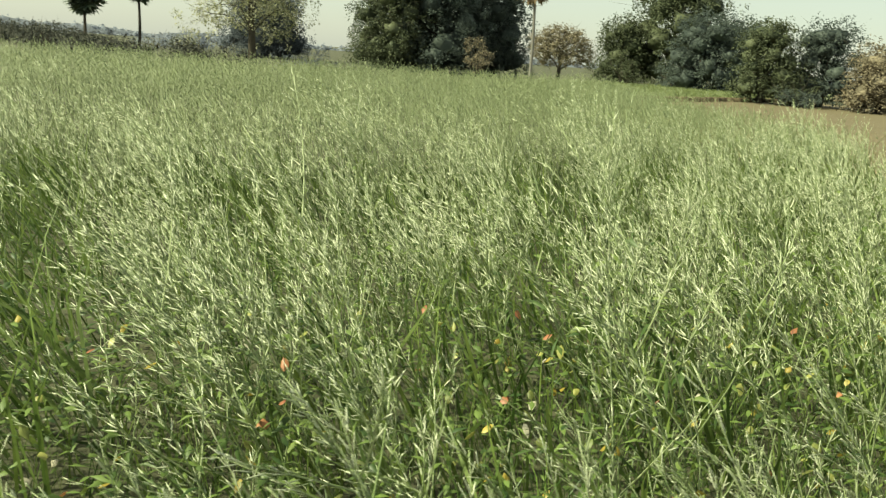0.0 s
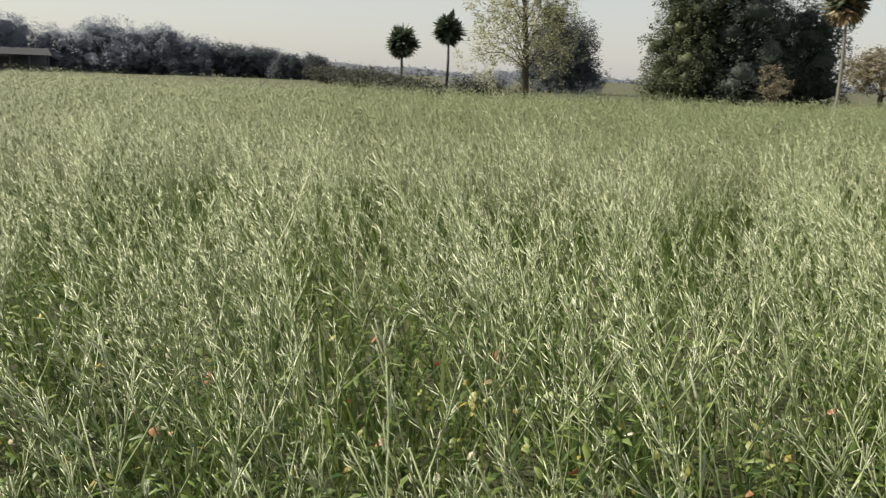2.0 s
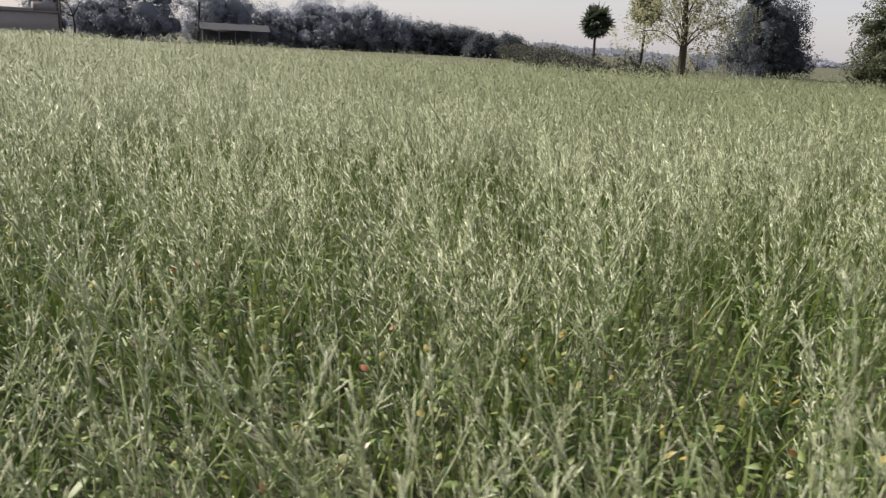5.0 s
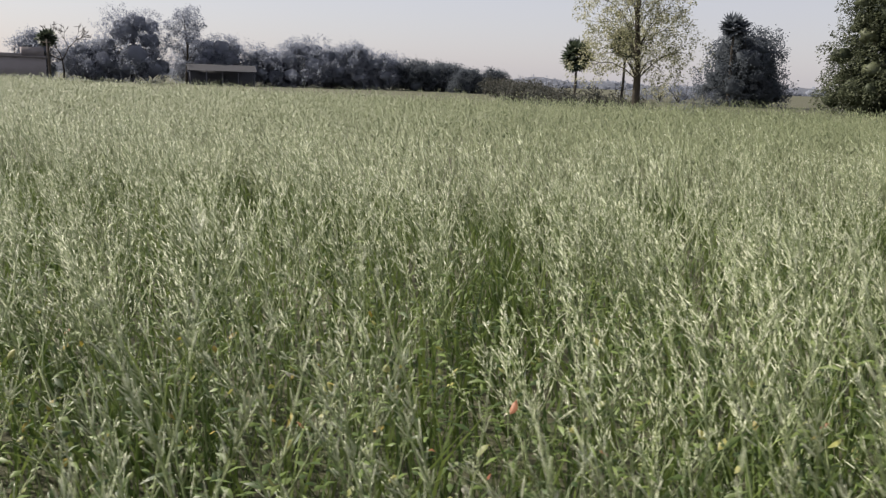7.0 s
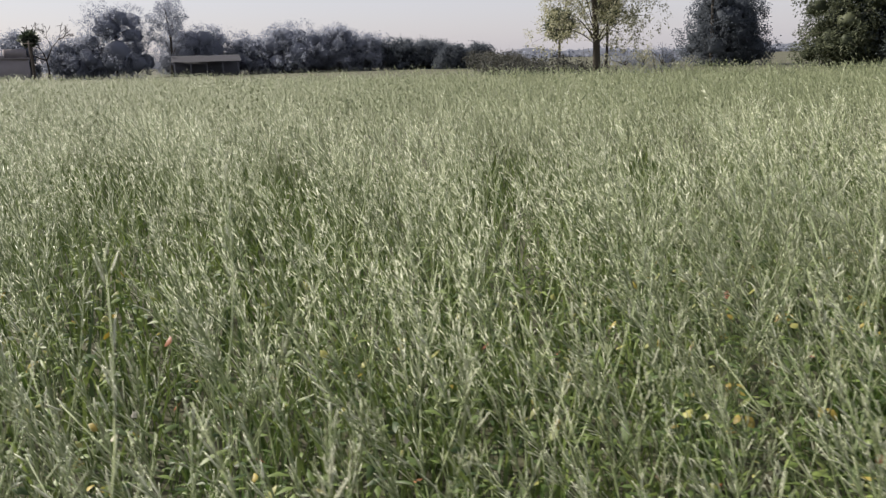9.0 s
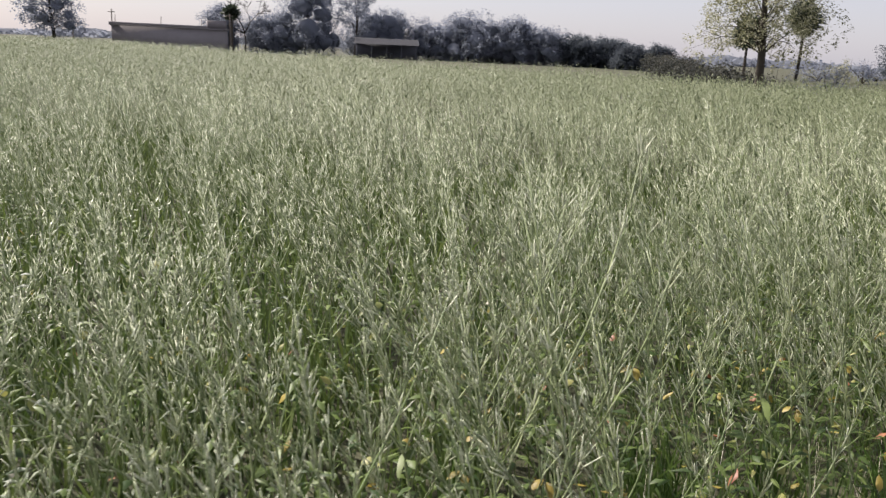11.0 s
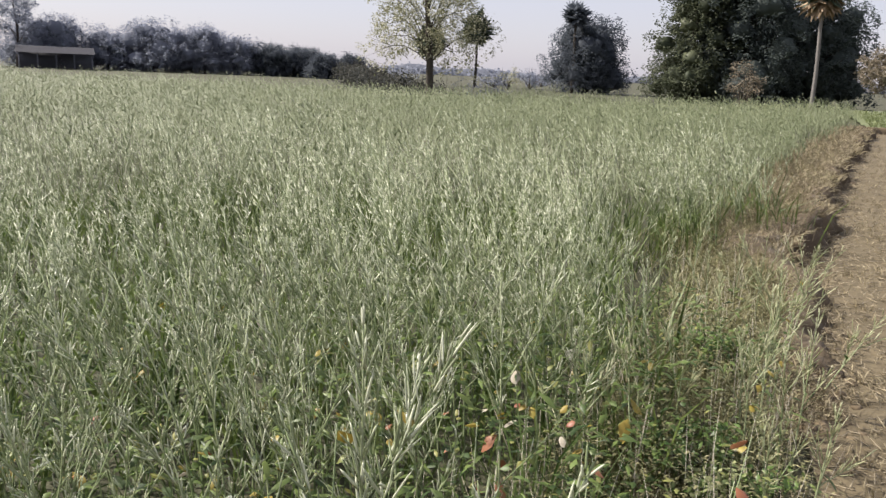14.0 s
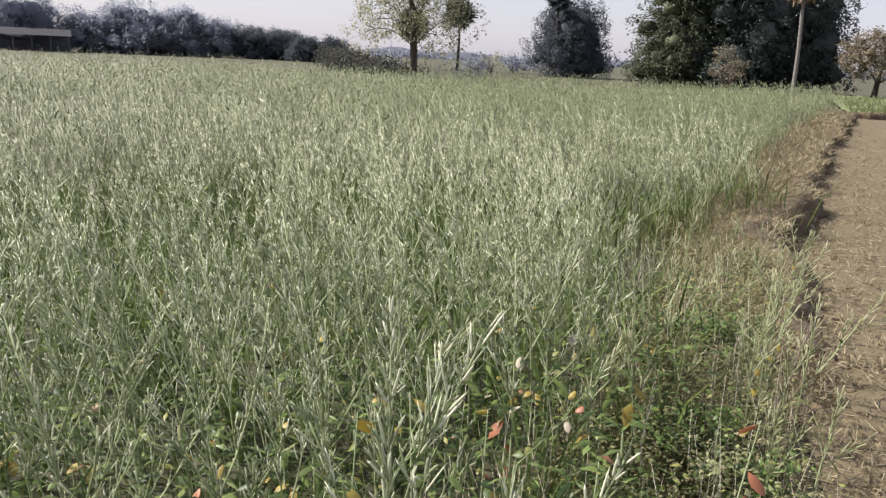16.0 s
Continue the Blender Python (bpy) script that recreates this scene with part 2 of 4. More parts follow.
def leaves(soup, base, way, length, width, rng, fold=0.25, droop=0.3, fine=False):
    """Leaves with a folded midrib: stalk, two halves, drooping tip."""
    d, a, b = frame_of(way)
    spin = rng.uniform(-0.6, 0.6, len(base))[:, None]
    a, b = a * np.cos(spin) + b * np.sin(spin), b * np.cos(spin) - a * np.sin(spin)
    L, w = length[:, None], width[:, None]
    down = np.array([[0, 0, -1.0]])
    p0 = base
    if not fine:
        p1 = base + d * L * 0.5
        p2 = base + d * L + down * L * droop
        l1 = p1 + a * w * 0.5 + b * w * fold
        r1 = p1 - a * w * 0.5 + b * w * fold
        v = np.stack([p0, l1, p1, r1, p2], 1)
        t = np.array([[0, 2, 1], [0, 3, 2], [1, 2, 4], [2, 3, 4]])
        soup.add(v.reshape(-1, 3), ((np.arange(len(base)) * 5)[:, None, None] + t[None]).reshape(-1, 3))
        return
    rows = []
    curl = rng.uniform(0.1, 0.9, (len(base), 1)) * fold
    for s, k in ((0.12, 0.08), (0.3, 0.72), (0.52, 1.0), (0.76, 0.74), (1.0, 0.05)):
        mid = base + d * L * s * (1 - 0.15 * s) + down * L * droop * s * s
        edge = k * 0.5 * (1 + rng.uniform(-0.22, 0.22, (len(base), 2)))
        rows += [mid + a * w * edge[:, :1] + b * w * curl * k, mid, mid - a * w * edge[:, 1:] + b * w * curl * k]
    v = np.stack(rows, 1)
    t = np.array([[i * 3 + j, i * 3 + j + 1, i * 3 + j + 4, i * 3 + j + 3] for i in range(4) for j in range(2)])
    soup.add(v.reshape(-1, 3), ((np.arange(len(base)) * 15)[:, None, None] + t[None]).reshape(-1, 4))


def blades(soup, base, way, length, width, rng, bend=0.35):
    """Grass blades: bent, tapered, of two pieces."""
    d, a, b = frame_of(way)
    spin = rng.uniform(0, 6.3, len(base))[:, None]
    a2 = a * np.cos(spin) + b * np.sin(spin)
    out = d * np.array([[1, 1, 0]])
    L, w = length[:, None], width[:, None]
    m = base + d * L * 0.55
    t = base + d * L + out * L * bend + np.array([[0, 0, -1.0]]) * L * bend * 0.4
    v = np.stack([base - a2 * w * 0.5, base + a2 * w * 0.5, m + a2 * w * 0.45, m - a2 * w * 0.45, t], 1)
    n = np.arange(len(base))[:, None]
    start = soup.n
    soup.add(v.reshape(-1, 3), n * 5 + np.array([[3, 2, 4]]))
    soup.f[4].append(n * 5 + np.array([[0, 1, 2, 3]]) + start)


# ======== plan ========
WALK_LINE = [(-9.5, -0.8), (-4.7, -1.4), (-1.6, -1.5), (-0.35, -0.3), (0.1, 0.0)]
CROP_EDGE = [(-0.7, 0.9), (0.15, 2.2), (0.8, 3.4), (1.2, 4.4), (1.65, 5.7), (2.95, 8.6), (5.4, 14.2), (9.9, 22.6), (12.6, 28.6)]
BANK_FOOT = [(1.0, 1.5), (1.46, 3.26), (1.93, 4.6), (2.78, 7.1), (3.45, 8.4), (5.0, 11.7), (6.2, 14.3), (8.2, 18.2), (13.2, 28.4)]
FAR_EDGE = [(13.2, 28.4), (20.0, 31.6), (40.0, 40.0)]


def edge_x(line, y):
    return np.interp(y, [p[1] for p in line], [p[0] for p in line])


def far_y(x):
    return np.interp(x, [-75, -60, -20, -12, -2.5, 13], [62, 56, 33, 30, 28.5, 29.0])


def in_crop(x, y):
    near_side = np.where(y < 0.9, -0.9 + (0.9 - y) * 0.35, edge_x(CROP_EDGE, y))
    return (x < near_side) & (y < far_y(x)) & (x > -75) & (y > -4.0)


def walk_gap(x, y):
    """Distance from the trodden line."""
    best = np.full(np.shape(x), 1e9)
    for (ax, ay), (bx, by) in zip(WALK_LINE, WALK_LINE[1:]):
        dx, dy = bx - ax, by - ay
        s = np.clip(((x - ax) * dx + (y - ay) * dy) / (dx * dx + dy * dy), 0, 1)
        best = np.minimum(best, np.hypot(x - ax - s * dx, y - ay - s * dy))
    return best


# ======== ground ========
def ground():
    s = Soup()
    rings = [0.0, 6, 15, 40, 120, 400, 1500]
    n = 48
    pts = [(0, 10, 0.0)]
    for r in rings[1:]:
        pts += [(r * math.cos(2 * math.pi * k / n), 10 + r * math.sin(2 * math.pi * k / n), 0.0) for k in range(n)]
    s.add(pts, [[0, 1 + k, 1 + (k + 1) % n] for k in range(n)])
    quads = []
    for j in range(len(rings) - 2):
        a, b = 1 + j * n, 1 + (j + 1) * n
        quads += [[a + k, b + k, b + (k + 1) % n, a + (k + 1) % n] for k in range(n)]
    s.f[4].append(np.array(quads))
    ob = part("ground", s, SOIL)
    tagged(ob, "brown soil of open farmland reaching the horizon", "ground", kind="structure")


def sheet(name, corners_left, corners_right, z, mat, label, category, across=24, along=60, rough=0.02, seed=3):
    """A strip of land between two lines, with small unevenness."""
    rng = np.random.default_rng(seed)
    L, R = np.array(corners_left, float), np.array(corners_right, float)
    t = np.linspace(0, 1, along)
    tl = np.linspace(0, 1, len(L))
    left = np.stack([np.interp(t, tl, L[:, k]) for k in (0, 1)], 1)
    right = np.stack([np.interp(t, tl, R[:, k]) for k in (0, 1)], 1)
    u = np.linspace(0, 1, across) ** 1.5
    g = left[:, None] * (1 - u)[None, :, None] + right[:, None] * u[None, :, None]
    zz = z + rough * rng.normal(size=g.shape[:2])
    v = np.concatenate([g, zz[..., None]], -1)
    i, j = np.meshgrid(np.arange(along - 1), np.arange(across - 1), indexing="ij")
    q = np.stack([i * across + j, i * across + j + 1, (i + 1) * across + j + 1, (i + 1) * across + j], -1).reshape(-1, 4)
    s = Soup()
    s.add(v.reshape(-1, 3), q)
    return tagged(part(name, s, mat, smooth=True), label, category, kind="structure")


ground()
sheet("stubble_field", [(0.9, -4)] + BANK_FOOT, [(30, -12), (30, -6), (31, 0), (32, 6), (33, 12), (34, 18), (36, 24), (38, 30), (39, 35), (40, 40)],
      0.03, STUBBLE, "harvested field of dry brown stubble beside the bund", "field", 40, 120, 0.012)
sheet("wheat_strip", [(13.4, 28.9), (20.2, 32.1), (40.2, 40.5), (80, 60)], [(22, 52), (32, 56), (52, 64), (90, 84)], 0.2, WHEAT,
      "light green strip of young wheat behind the stubble", "field", 20, 40, 0.03)


def bank(name, line, width, height, label, seed=5, taper=0.0):
    """An earth bund swept along a line: sloped grassy back, crumbling cut face."""
    rng = np.random.default_rng(seed)
    P = np.array(line, float)
    d = np.concatenate([[0], np.cumsum(np.hypot(*np.diff(P, axis=0).T))])
    n = int(d[-1] / 0.07)
    t = np.linspace(0, d[-1], n)
    c = np.stack([np.interp(t, d, P[:, k]) for k in (0, 1)], 1)
    way = np.gradient(c, axis=0)
    way /= np.linalg.norm(way, axis=1, keepdims=True)
    left = np.stack([-way[:, 1], way[:, 0]], 1)
    prof = [(width, -0.03), (width * 0.75, height * 0.45), (width * 0.45, height * 0.9), (0.22, height), (0.09, height * 0.96), (0.02, height * 0.55), (-0.03, 0.12 * height), (-0.16, 0.0)]
    wob = np.convolve(rng.normal(size=n + 18), np.ones(19) / 19, "valid") * 0.36 + np.convolve(rng.normal(size=n + 4), np.ones(5) / 5, "valid") * 0.1
    rows = []
    for k, (o, z) in enumerate(prof):
        jit = rng.normal(size=n) * (0.045 if 2 < k < 7 else 0.03)
        p = c + left * (o + (wob if 0 < k < 7 else 0) + jit)[:, None]
        rows.append(np.concatenate([p, (z + (rng.normal(size=n) * 0.018 if k else 0))[:, None] if k else np.full((n, 1), z)], 1))
    g = np.stack(rows, 1)
    if taper:
        g[..., 2] = -0.05 + (g[..., 2] + 0.05) * np.clip(t / taper, 0, 1)[:, None] ** 0.7
    m = len(prof)
    i, j = np.meshgrid(np.arange(n - 1), np.arange(m - 1), indexing="ij")
    q = np.stack([i * m + j, i * m + j + 1, (i + 1) * m + j + 1, (i + 1) * m + j], -1).reshape(-1, 4)
    s = Soup()
    s.add(g.reshape(-1, 3), q)
    return tagged(part(name, s, EARTH), label, "bund", kind="structure")


bank("bund_1", BANK_FOOT[1:], 0.85, 0.29, "raised earth bund with a crumbling dark cut face", taper=3.4)
bank("bund_2", FAR_EDGE, 0.5, 0.26, "low earth bund closing the far side of the stubble")


CORE = bmesh.new()
bmesh.ops.create_icosphere(CORE, subdivisions=2, radius=1)
CORE_V = np.array([v.co[:] for v in CORE.verts])
CORE_F = np.array([[v.index for v in f.verts] for f in CORE.faces])
CORE.free()


def clods():
    """Crumbled lumps of earth on and below the cut face of the bund."""
    rng = np.random.default_rng(8)
    s = Soup()
    n = 1200
    y = 3.4 + rng.beta(0.9, 1.6, n) * 24
    low = rng.random(n) < 0.45
    x = edge_x(BANK_FOOT, y) + np.where(low, np.abs(rng.normal(size=n)) * 0.13, -rng.uniform(-0.04, 0.3, n))
    z = np.where(low, 0.025, 0.24 * np.clip((y - 3) / 5, 0, 1) ** 0.7 * rng.uniform(0.4, 1.0, n))
    r = rng.uniform(0.012, 0.05, n) * rng.uniform(0.6, 1.2, n)
    for i in range(n):
        lump = 0.65 + 0.6 * rng.random(len(CORE_V))
        s.add(np.array([[x[i], y[i], z[i]]]) + CORE_V * (r[i] * lump)[:, None] * np.array([[1.1, 1.1, 0.75]]), CORE_F)
    tagged(part("earth_clods", s, EARTH), "crumbled clods of brown earth along the bund", "earth", kind="stuff")


# ======== crop plants ========
def mustard(rng, height, branches, pods_main, pods_branch, pod_sides=3, stout=1.0, cheap=False, curve=0.12, leafy=7, pod=0.052):
    """Soups of stem, pods and leaves of one ripening mustard plant, bent a little by the wind."""
    stem, racemes, twigs, foliage = Soup(), [], [], Soup()
    bend = np.array([-curve * rng.uniform(0.5, 1.4), rng.uniform(-0.05, 0.05), 0]) * height

    def line(a, way, length, k, up):
        s = np.linspace(0, 1, k)[:, None]
        return a + way * length * s + np.array([[0, 0, up * length]]) * s ** 2 + bend * (length / height) * s ** 2

    def podded(pts, start, count, thick):
        pods = Soup()
        racemes.append(pods)
        s = np.sort(rng.uniform(start, 0.99, count))
        seg = np.linspace(0, 1, len(pts))
        base = np.stack([np.interp(s, seg, pts[:, k]) for k in range(3)], 1)
        axis = pts[-1] - pts[len(pts) // 2]
        axis = axis / np.linalg.norm(axis)
        ang = np.arange(count) * 2.4 + rng.uniform(0, 6.3)
        _, a, b = frame_of(np.repeat(axis[None], count, 0))
        out = np.cos(ang)[:, None] * a + np.sin(ang)[:, None] * b
        open_ = rng.uniform(0.16, 0.62, count)[:, None]
        way = axis[None] * np.cos(open_) + out * np.sin(open_) + np.array([[-0.12, 0, 0.05]])
        length = pod * rng.uniform(0.75, 1.35, count) * np.where(s > 0.93, 0.55, 1)
        if cheap:
            slivers(pods, base, way, length * 1.15, rng.uniform(0.0018, 0.0030, count) * thick)
        else:
            stalk = base + way / np.linalg.norm(way, axis=1, keepdims=True) * 0.008
            spindles(pods, stalk, way, length, rng.uniform(0.0013, 0.0022, count) * thick * stout, pod_sides)

    main = line(np.zeros(3), np.array([rng.uniform(-0.05, 0.05), rng.uniform(-0.05, 0.05), 1.0]), height, 7, 0.0)
    tube(stem, main, np.linspace(0.005, 0.0014, 7), 3)
    podded(main, 0.55, pods_main, 1.0)
    for k in range(branches):
        s0 = rng.uniform(0.32, 0.74)
        a = np.array([np.interp(s0, np.linspace(0, 1, 7), main[:, q]) for q in range(3)])
        ang = k * 2.4 + rng.uniform(-0.5, 0.5)
        o = rng.uniform(0.35, 0.7)
        length = height * rng.uniform(0.28, 0.5) * (1.15 - s0 * 0.4)
        tw = line(a, np.array([math.cos(ang) * o, math.sin(ang) * o, 0.8]), length, 5, 0.12)
        twigs.append(Soup())
        tube(twigs[-1], tw, np.linspace(0.003, 0.001, 5), 3)
        podded(tw, 0.25, pods_branch, 0.95)
    if leafy:
        z = rng.uniform(0.08, 0.62, leafy)
        base = np.stack([np.interp(z, np.linspace(0, 1, 7), main[:, q]) for q in range(3)], 1)
        ang = rng.uniform(0, 6.3, leafy)
        way = np.stack([np.cos(ang), np.sin(ang), rng.uniform(-0.2, 0.7, leafy)], 1)
        leaves(foliage, base, way, rng.uniform(0.05, 0.13, leafy), rng.uniform(0.010, 0.026, leafy), rng, fine=not cheap)
    return stem, racemes, twigs, foliage


def mustard_thing(rng, label, height, pod_mat=POD, **kw):
    stem, racemes, twigs, foliage = mustard(rng, height, **kw)
    root = tagged(new("mustard_plant"), label, "crop plant", "mustard plants by the path")
    root.empty_display_size = 0.1
    holders = [part("stem", stem, STEM, root)] + [part("branch", b, STEM, root) for b in twigs]
    for pods, holder in zip(racemes, holders):
        tagged(part("pod_raceme", pods, pod_mat, holder, "pale grey-green pointed seed pods" if pod_mat is POD else "yellowish ripening seed pods"), kind="stuff")
    tagged(part("leaves", foliage, LEAF, root, "narrow drooping green leaves"), kind="stuff")
    if rng.random() < 0.3:
        y = Soup()
        k = int(rng.integers(1, 4))
        ang = rng.uniform(0, 6.3, k)
        leaves(y, np.stack([0 * ang, 0 * ang, rng.uniform(0.25, 0.7, k) * height], 1), np.stack([np.cos(ang), np.sin(ang), rng.uniform(-0.3, 0.3, k)], 1),
               rng.uniform(0.035, 0.06, k), rng.uniform(0.02, 0.034, k), rng, fine=True, droop=0.5)
        tagged(part("yellow_leaves", y, YELLOW, root, "withered yellow leaves"), kind="stuff")
    return root


SWAYING = []      # (thing, x, y, z, turn, strength, phase)


def near_plants():
    rng = np.random.default_rng(11)
    label = "tall ripening mustard plant with pale pods in the wind"
    kinds = [mustard_thing(rng, label, rng.uniform(0.92, 1.26), branches=int(rng.integers(3, 7)), pods_main=36, pods_branch=18, pod_sides=3, leafy=14, pod=0.041) for _ in range(12)]
    spots, count = [], 0
    while len(spots) < 300 and count < 20000:
        count += 1
        x, y = rng.uniform(-9.6, 1.5), rng.uniform(-1.5, 3.8)
        g = float(walk_gap(x, y))
        line_y = np.interp(x, [p[0] for p in WALK_LINE], [p[1] for p in WALK_LINE])
        corner = x > -1.6 and y > 0.6
        if g < 0.62 or g > (3.6 if corner else 1.6) or y < line_y or not in_crop(x, y):
            continue
        if noise.noise((x * 1.9, y * 1.9, 3.0)) < -0.06 and rng.random() < 0.82:
            continue
        if any((x - a) ** 2 + (y - b) ** 2 < 0.16 ** 2 for a, b in spots):
            continue
        spots.append((x, y))
    used = set()
    for x, y in spots:
        k = int(rng.integers(len(kinds)))
        turn, size = rng.uniform(-35, 35), rng.uniform(0.84, 1.1)
        m = pose(x, y, 0, 0, 0, turn)
        if k in used:
            ob = copy_thing(kinds[k], m)
        else:
            ob = kinds[k]
            ob.matrix_basis = m
            used.add(k)
        ob.scale = (size, size, size)
        SWAYING.append((ob, x, y, 0.0, turn, rng.uniform(0.8, 1.25), rng.uniform(-0.5, 0.5)))
    for k, ob in enumerate(kinds):
        if k not in used:
            for o in (*ob.children, ob):
                bpy.data.objects.remove(o)


def crop_tiles():
    """Denser crop a little farther off, in patches that sway."""
    rng = np.random.default_rng(21)
    kinds = []
    step = 1.15
    for q in range(7):
        s, p, f = Soup(), Soup(), Soup()
        n = 22
        for i in range(n):
            a, b, w, c = mustard(rng, rng.uniform(0.8, 1.28), int(rng.integers(3, 7)), 26, 13, cheap=True, leafy=5, pod=0.040)
            if i % 5 == 0:
                cx, cy = rng.uniform(-0.42, 0.42), rng.uniform(-0.42, 0.42)
            x, y = np.clip((cx, cy) + rng.normal(size=2) * 0.13, -0.55, 0.55)
            m = placed(x * step * 1.1, y * step * 1.1, 0, rng.uniform(-0.6, 0.6), rng.uniform(0.85, 1.05), (rng.normal() * 4, rng.normal() * 5))
            s.join(a, m), f.join(c, m)
            for r in b:
                p.join(r, m)
            for r in w:
                s.join(r, m)
        k = 150
        blades(f, np.stack([rng.uniform(-0.65, 0.65, k), rng.uniform(-0.65, 0.65, k), np.zeros(k)], 1), np.stack([rng.normal(size=k) * 0.25, rng.normal(size=k) * 0.25, np.ones(k)], 1),
               rng.uniform(0.4, 0.85, k), rng.uniform(0.008, 0.016, k), rng)
        kinds.append([x.mesh(nm, mt) for x, nm, mt in ((s, "stems", STEM), (p, "seed_pods", POD), (f, "leaves", LEAF))])
    y = -1.2
    while y < 10.5:
        x = -17.0
        while x < 6:
            px, py = x + rng.uniform(-0.15, 0.15), y + rng.uniform(-0.15, 0.15)
            x += step
            line_y = np.interp(px, [p[0] for p in WALK_LINE], [p[1] for p in WALK_LINE])
            g = float(walk_gap(px, py))
            if (g < 3.3 if px > -1.3 and py > 0.8 else g < 1.9) or g > 9.0 or py < line_y + 0.3 or not in_crop(px + 0.2, py) or px < -9.5 - 0.9 * (py + 1) or px < -14:
                continue
            root = tagged(new("mustard_patch"), "dense patch of ripening mustard swaying in the wind", "crop", kind="stuff")
            for me in kinds[int(rng.integers(len(kinds)))]:
                ob = new(me.name.split(".")[0], me)
                ob.parent = root
                tagged(ob, kind="stuff")
            turn = rng.uniform(-25, 25)
            root.matrix_basis = pose(px, py, 0, 0, 0, turn)
            size = rng.uniform(0.88, 1.08)
            root.scale = (size, size, size)
            SWAYING.append((root, px, py, 0.0, turn, 0.75, rng.uniform(-0.3, 0.3)))
        y += step


def tuft(soup, rng, x, y, height, count, spread, width):
    """A far plant: a few leaning spikes with short side shoots."""
    n = len(x)
    X, Y = np.repeat(x, count), np.repeat(y, count)
    m = n * count
    H = np.repeat(height, count) * rng.uniform(0.7, 1.05, m)
    low = rng.uniform(0.25, 0.7, m) * H
    base = np.stack([X + rng.normal(size=m) * spread, Y + rng.normal(size=m) * spread, low], 1)
    way = np.stack([rng.normal(size=m) * 0.28 - 0.14, rng.normal(size=m) * 0.28, np.ones(m)], 1)
    pod = rng.random(m) < 0.6
    base[:, 2] = np.where(pod, H * rng.uniform(0.62, 1.0, m), low)
    way[:, :2] *= np.where(pod, 2.2, 1.0)[:, None]
    length = np.where(pod, rng.uniform(0.06, 0.14, m), (H - low) * rng.uniform(0.6, 1.0, m) + 0.05)
    slivers(soup, base, way, length, rng.uniform(0.5, 1.2, m) * width * np.where(pod, 1.0, 0.7))


def far_crop():
    rng = np.random.default_rng(31)
    s = Soup()
    # middle distance, then far
    for area, density, near, far, count, spread, width in (((-22, 10, -3, 21), 24, 6.5, 15.5, 11, 0.09, 0.0085), ((-28, 13, -4, 33), 14, 15.0, 60, 11, 0.13, 0.013), ((-75, -28, -4, 60), 5, 15.0, 120, 6, 0.25, 0.03)):
        n = int((area[1] - area[0]) * (area[3] - area[2]) * density)
        x, y = rng.uniform(area[0], area[1], n), rng.uniform(area[2], area[3], n)
        g = walk_gap(x, y)
        keep = in_crop(x, y) & (g > near) & (g < far) & (y > -4 + 0.2 * np.abs(x + 8))
        x, y = x[keep], y[keep]
        h = 1.08 + 0.1 * np.sin(x * 0.7 + 1) * np.cos(y * 0.5) + rng.normal(size=len(x)) * 0.06
        tuft(s, rng, x, y, h, count, spread, width)
    tagged(part("mustard_crop", s, CROP_FAR), "broad field of grey-green ripening mustard under a windy sky", "crop", kind="stuff")


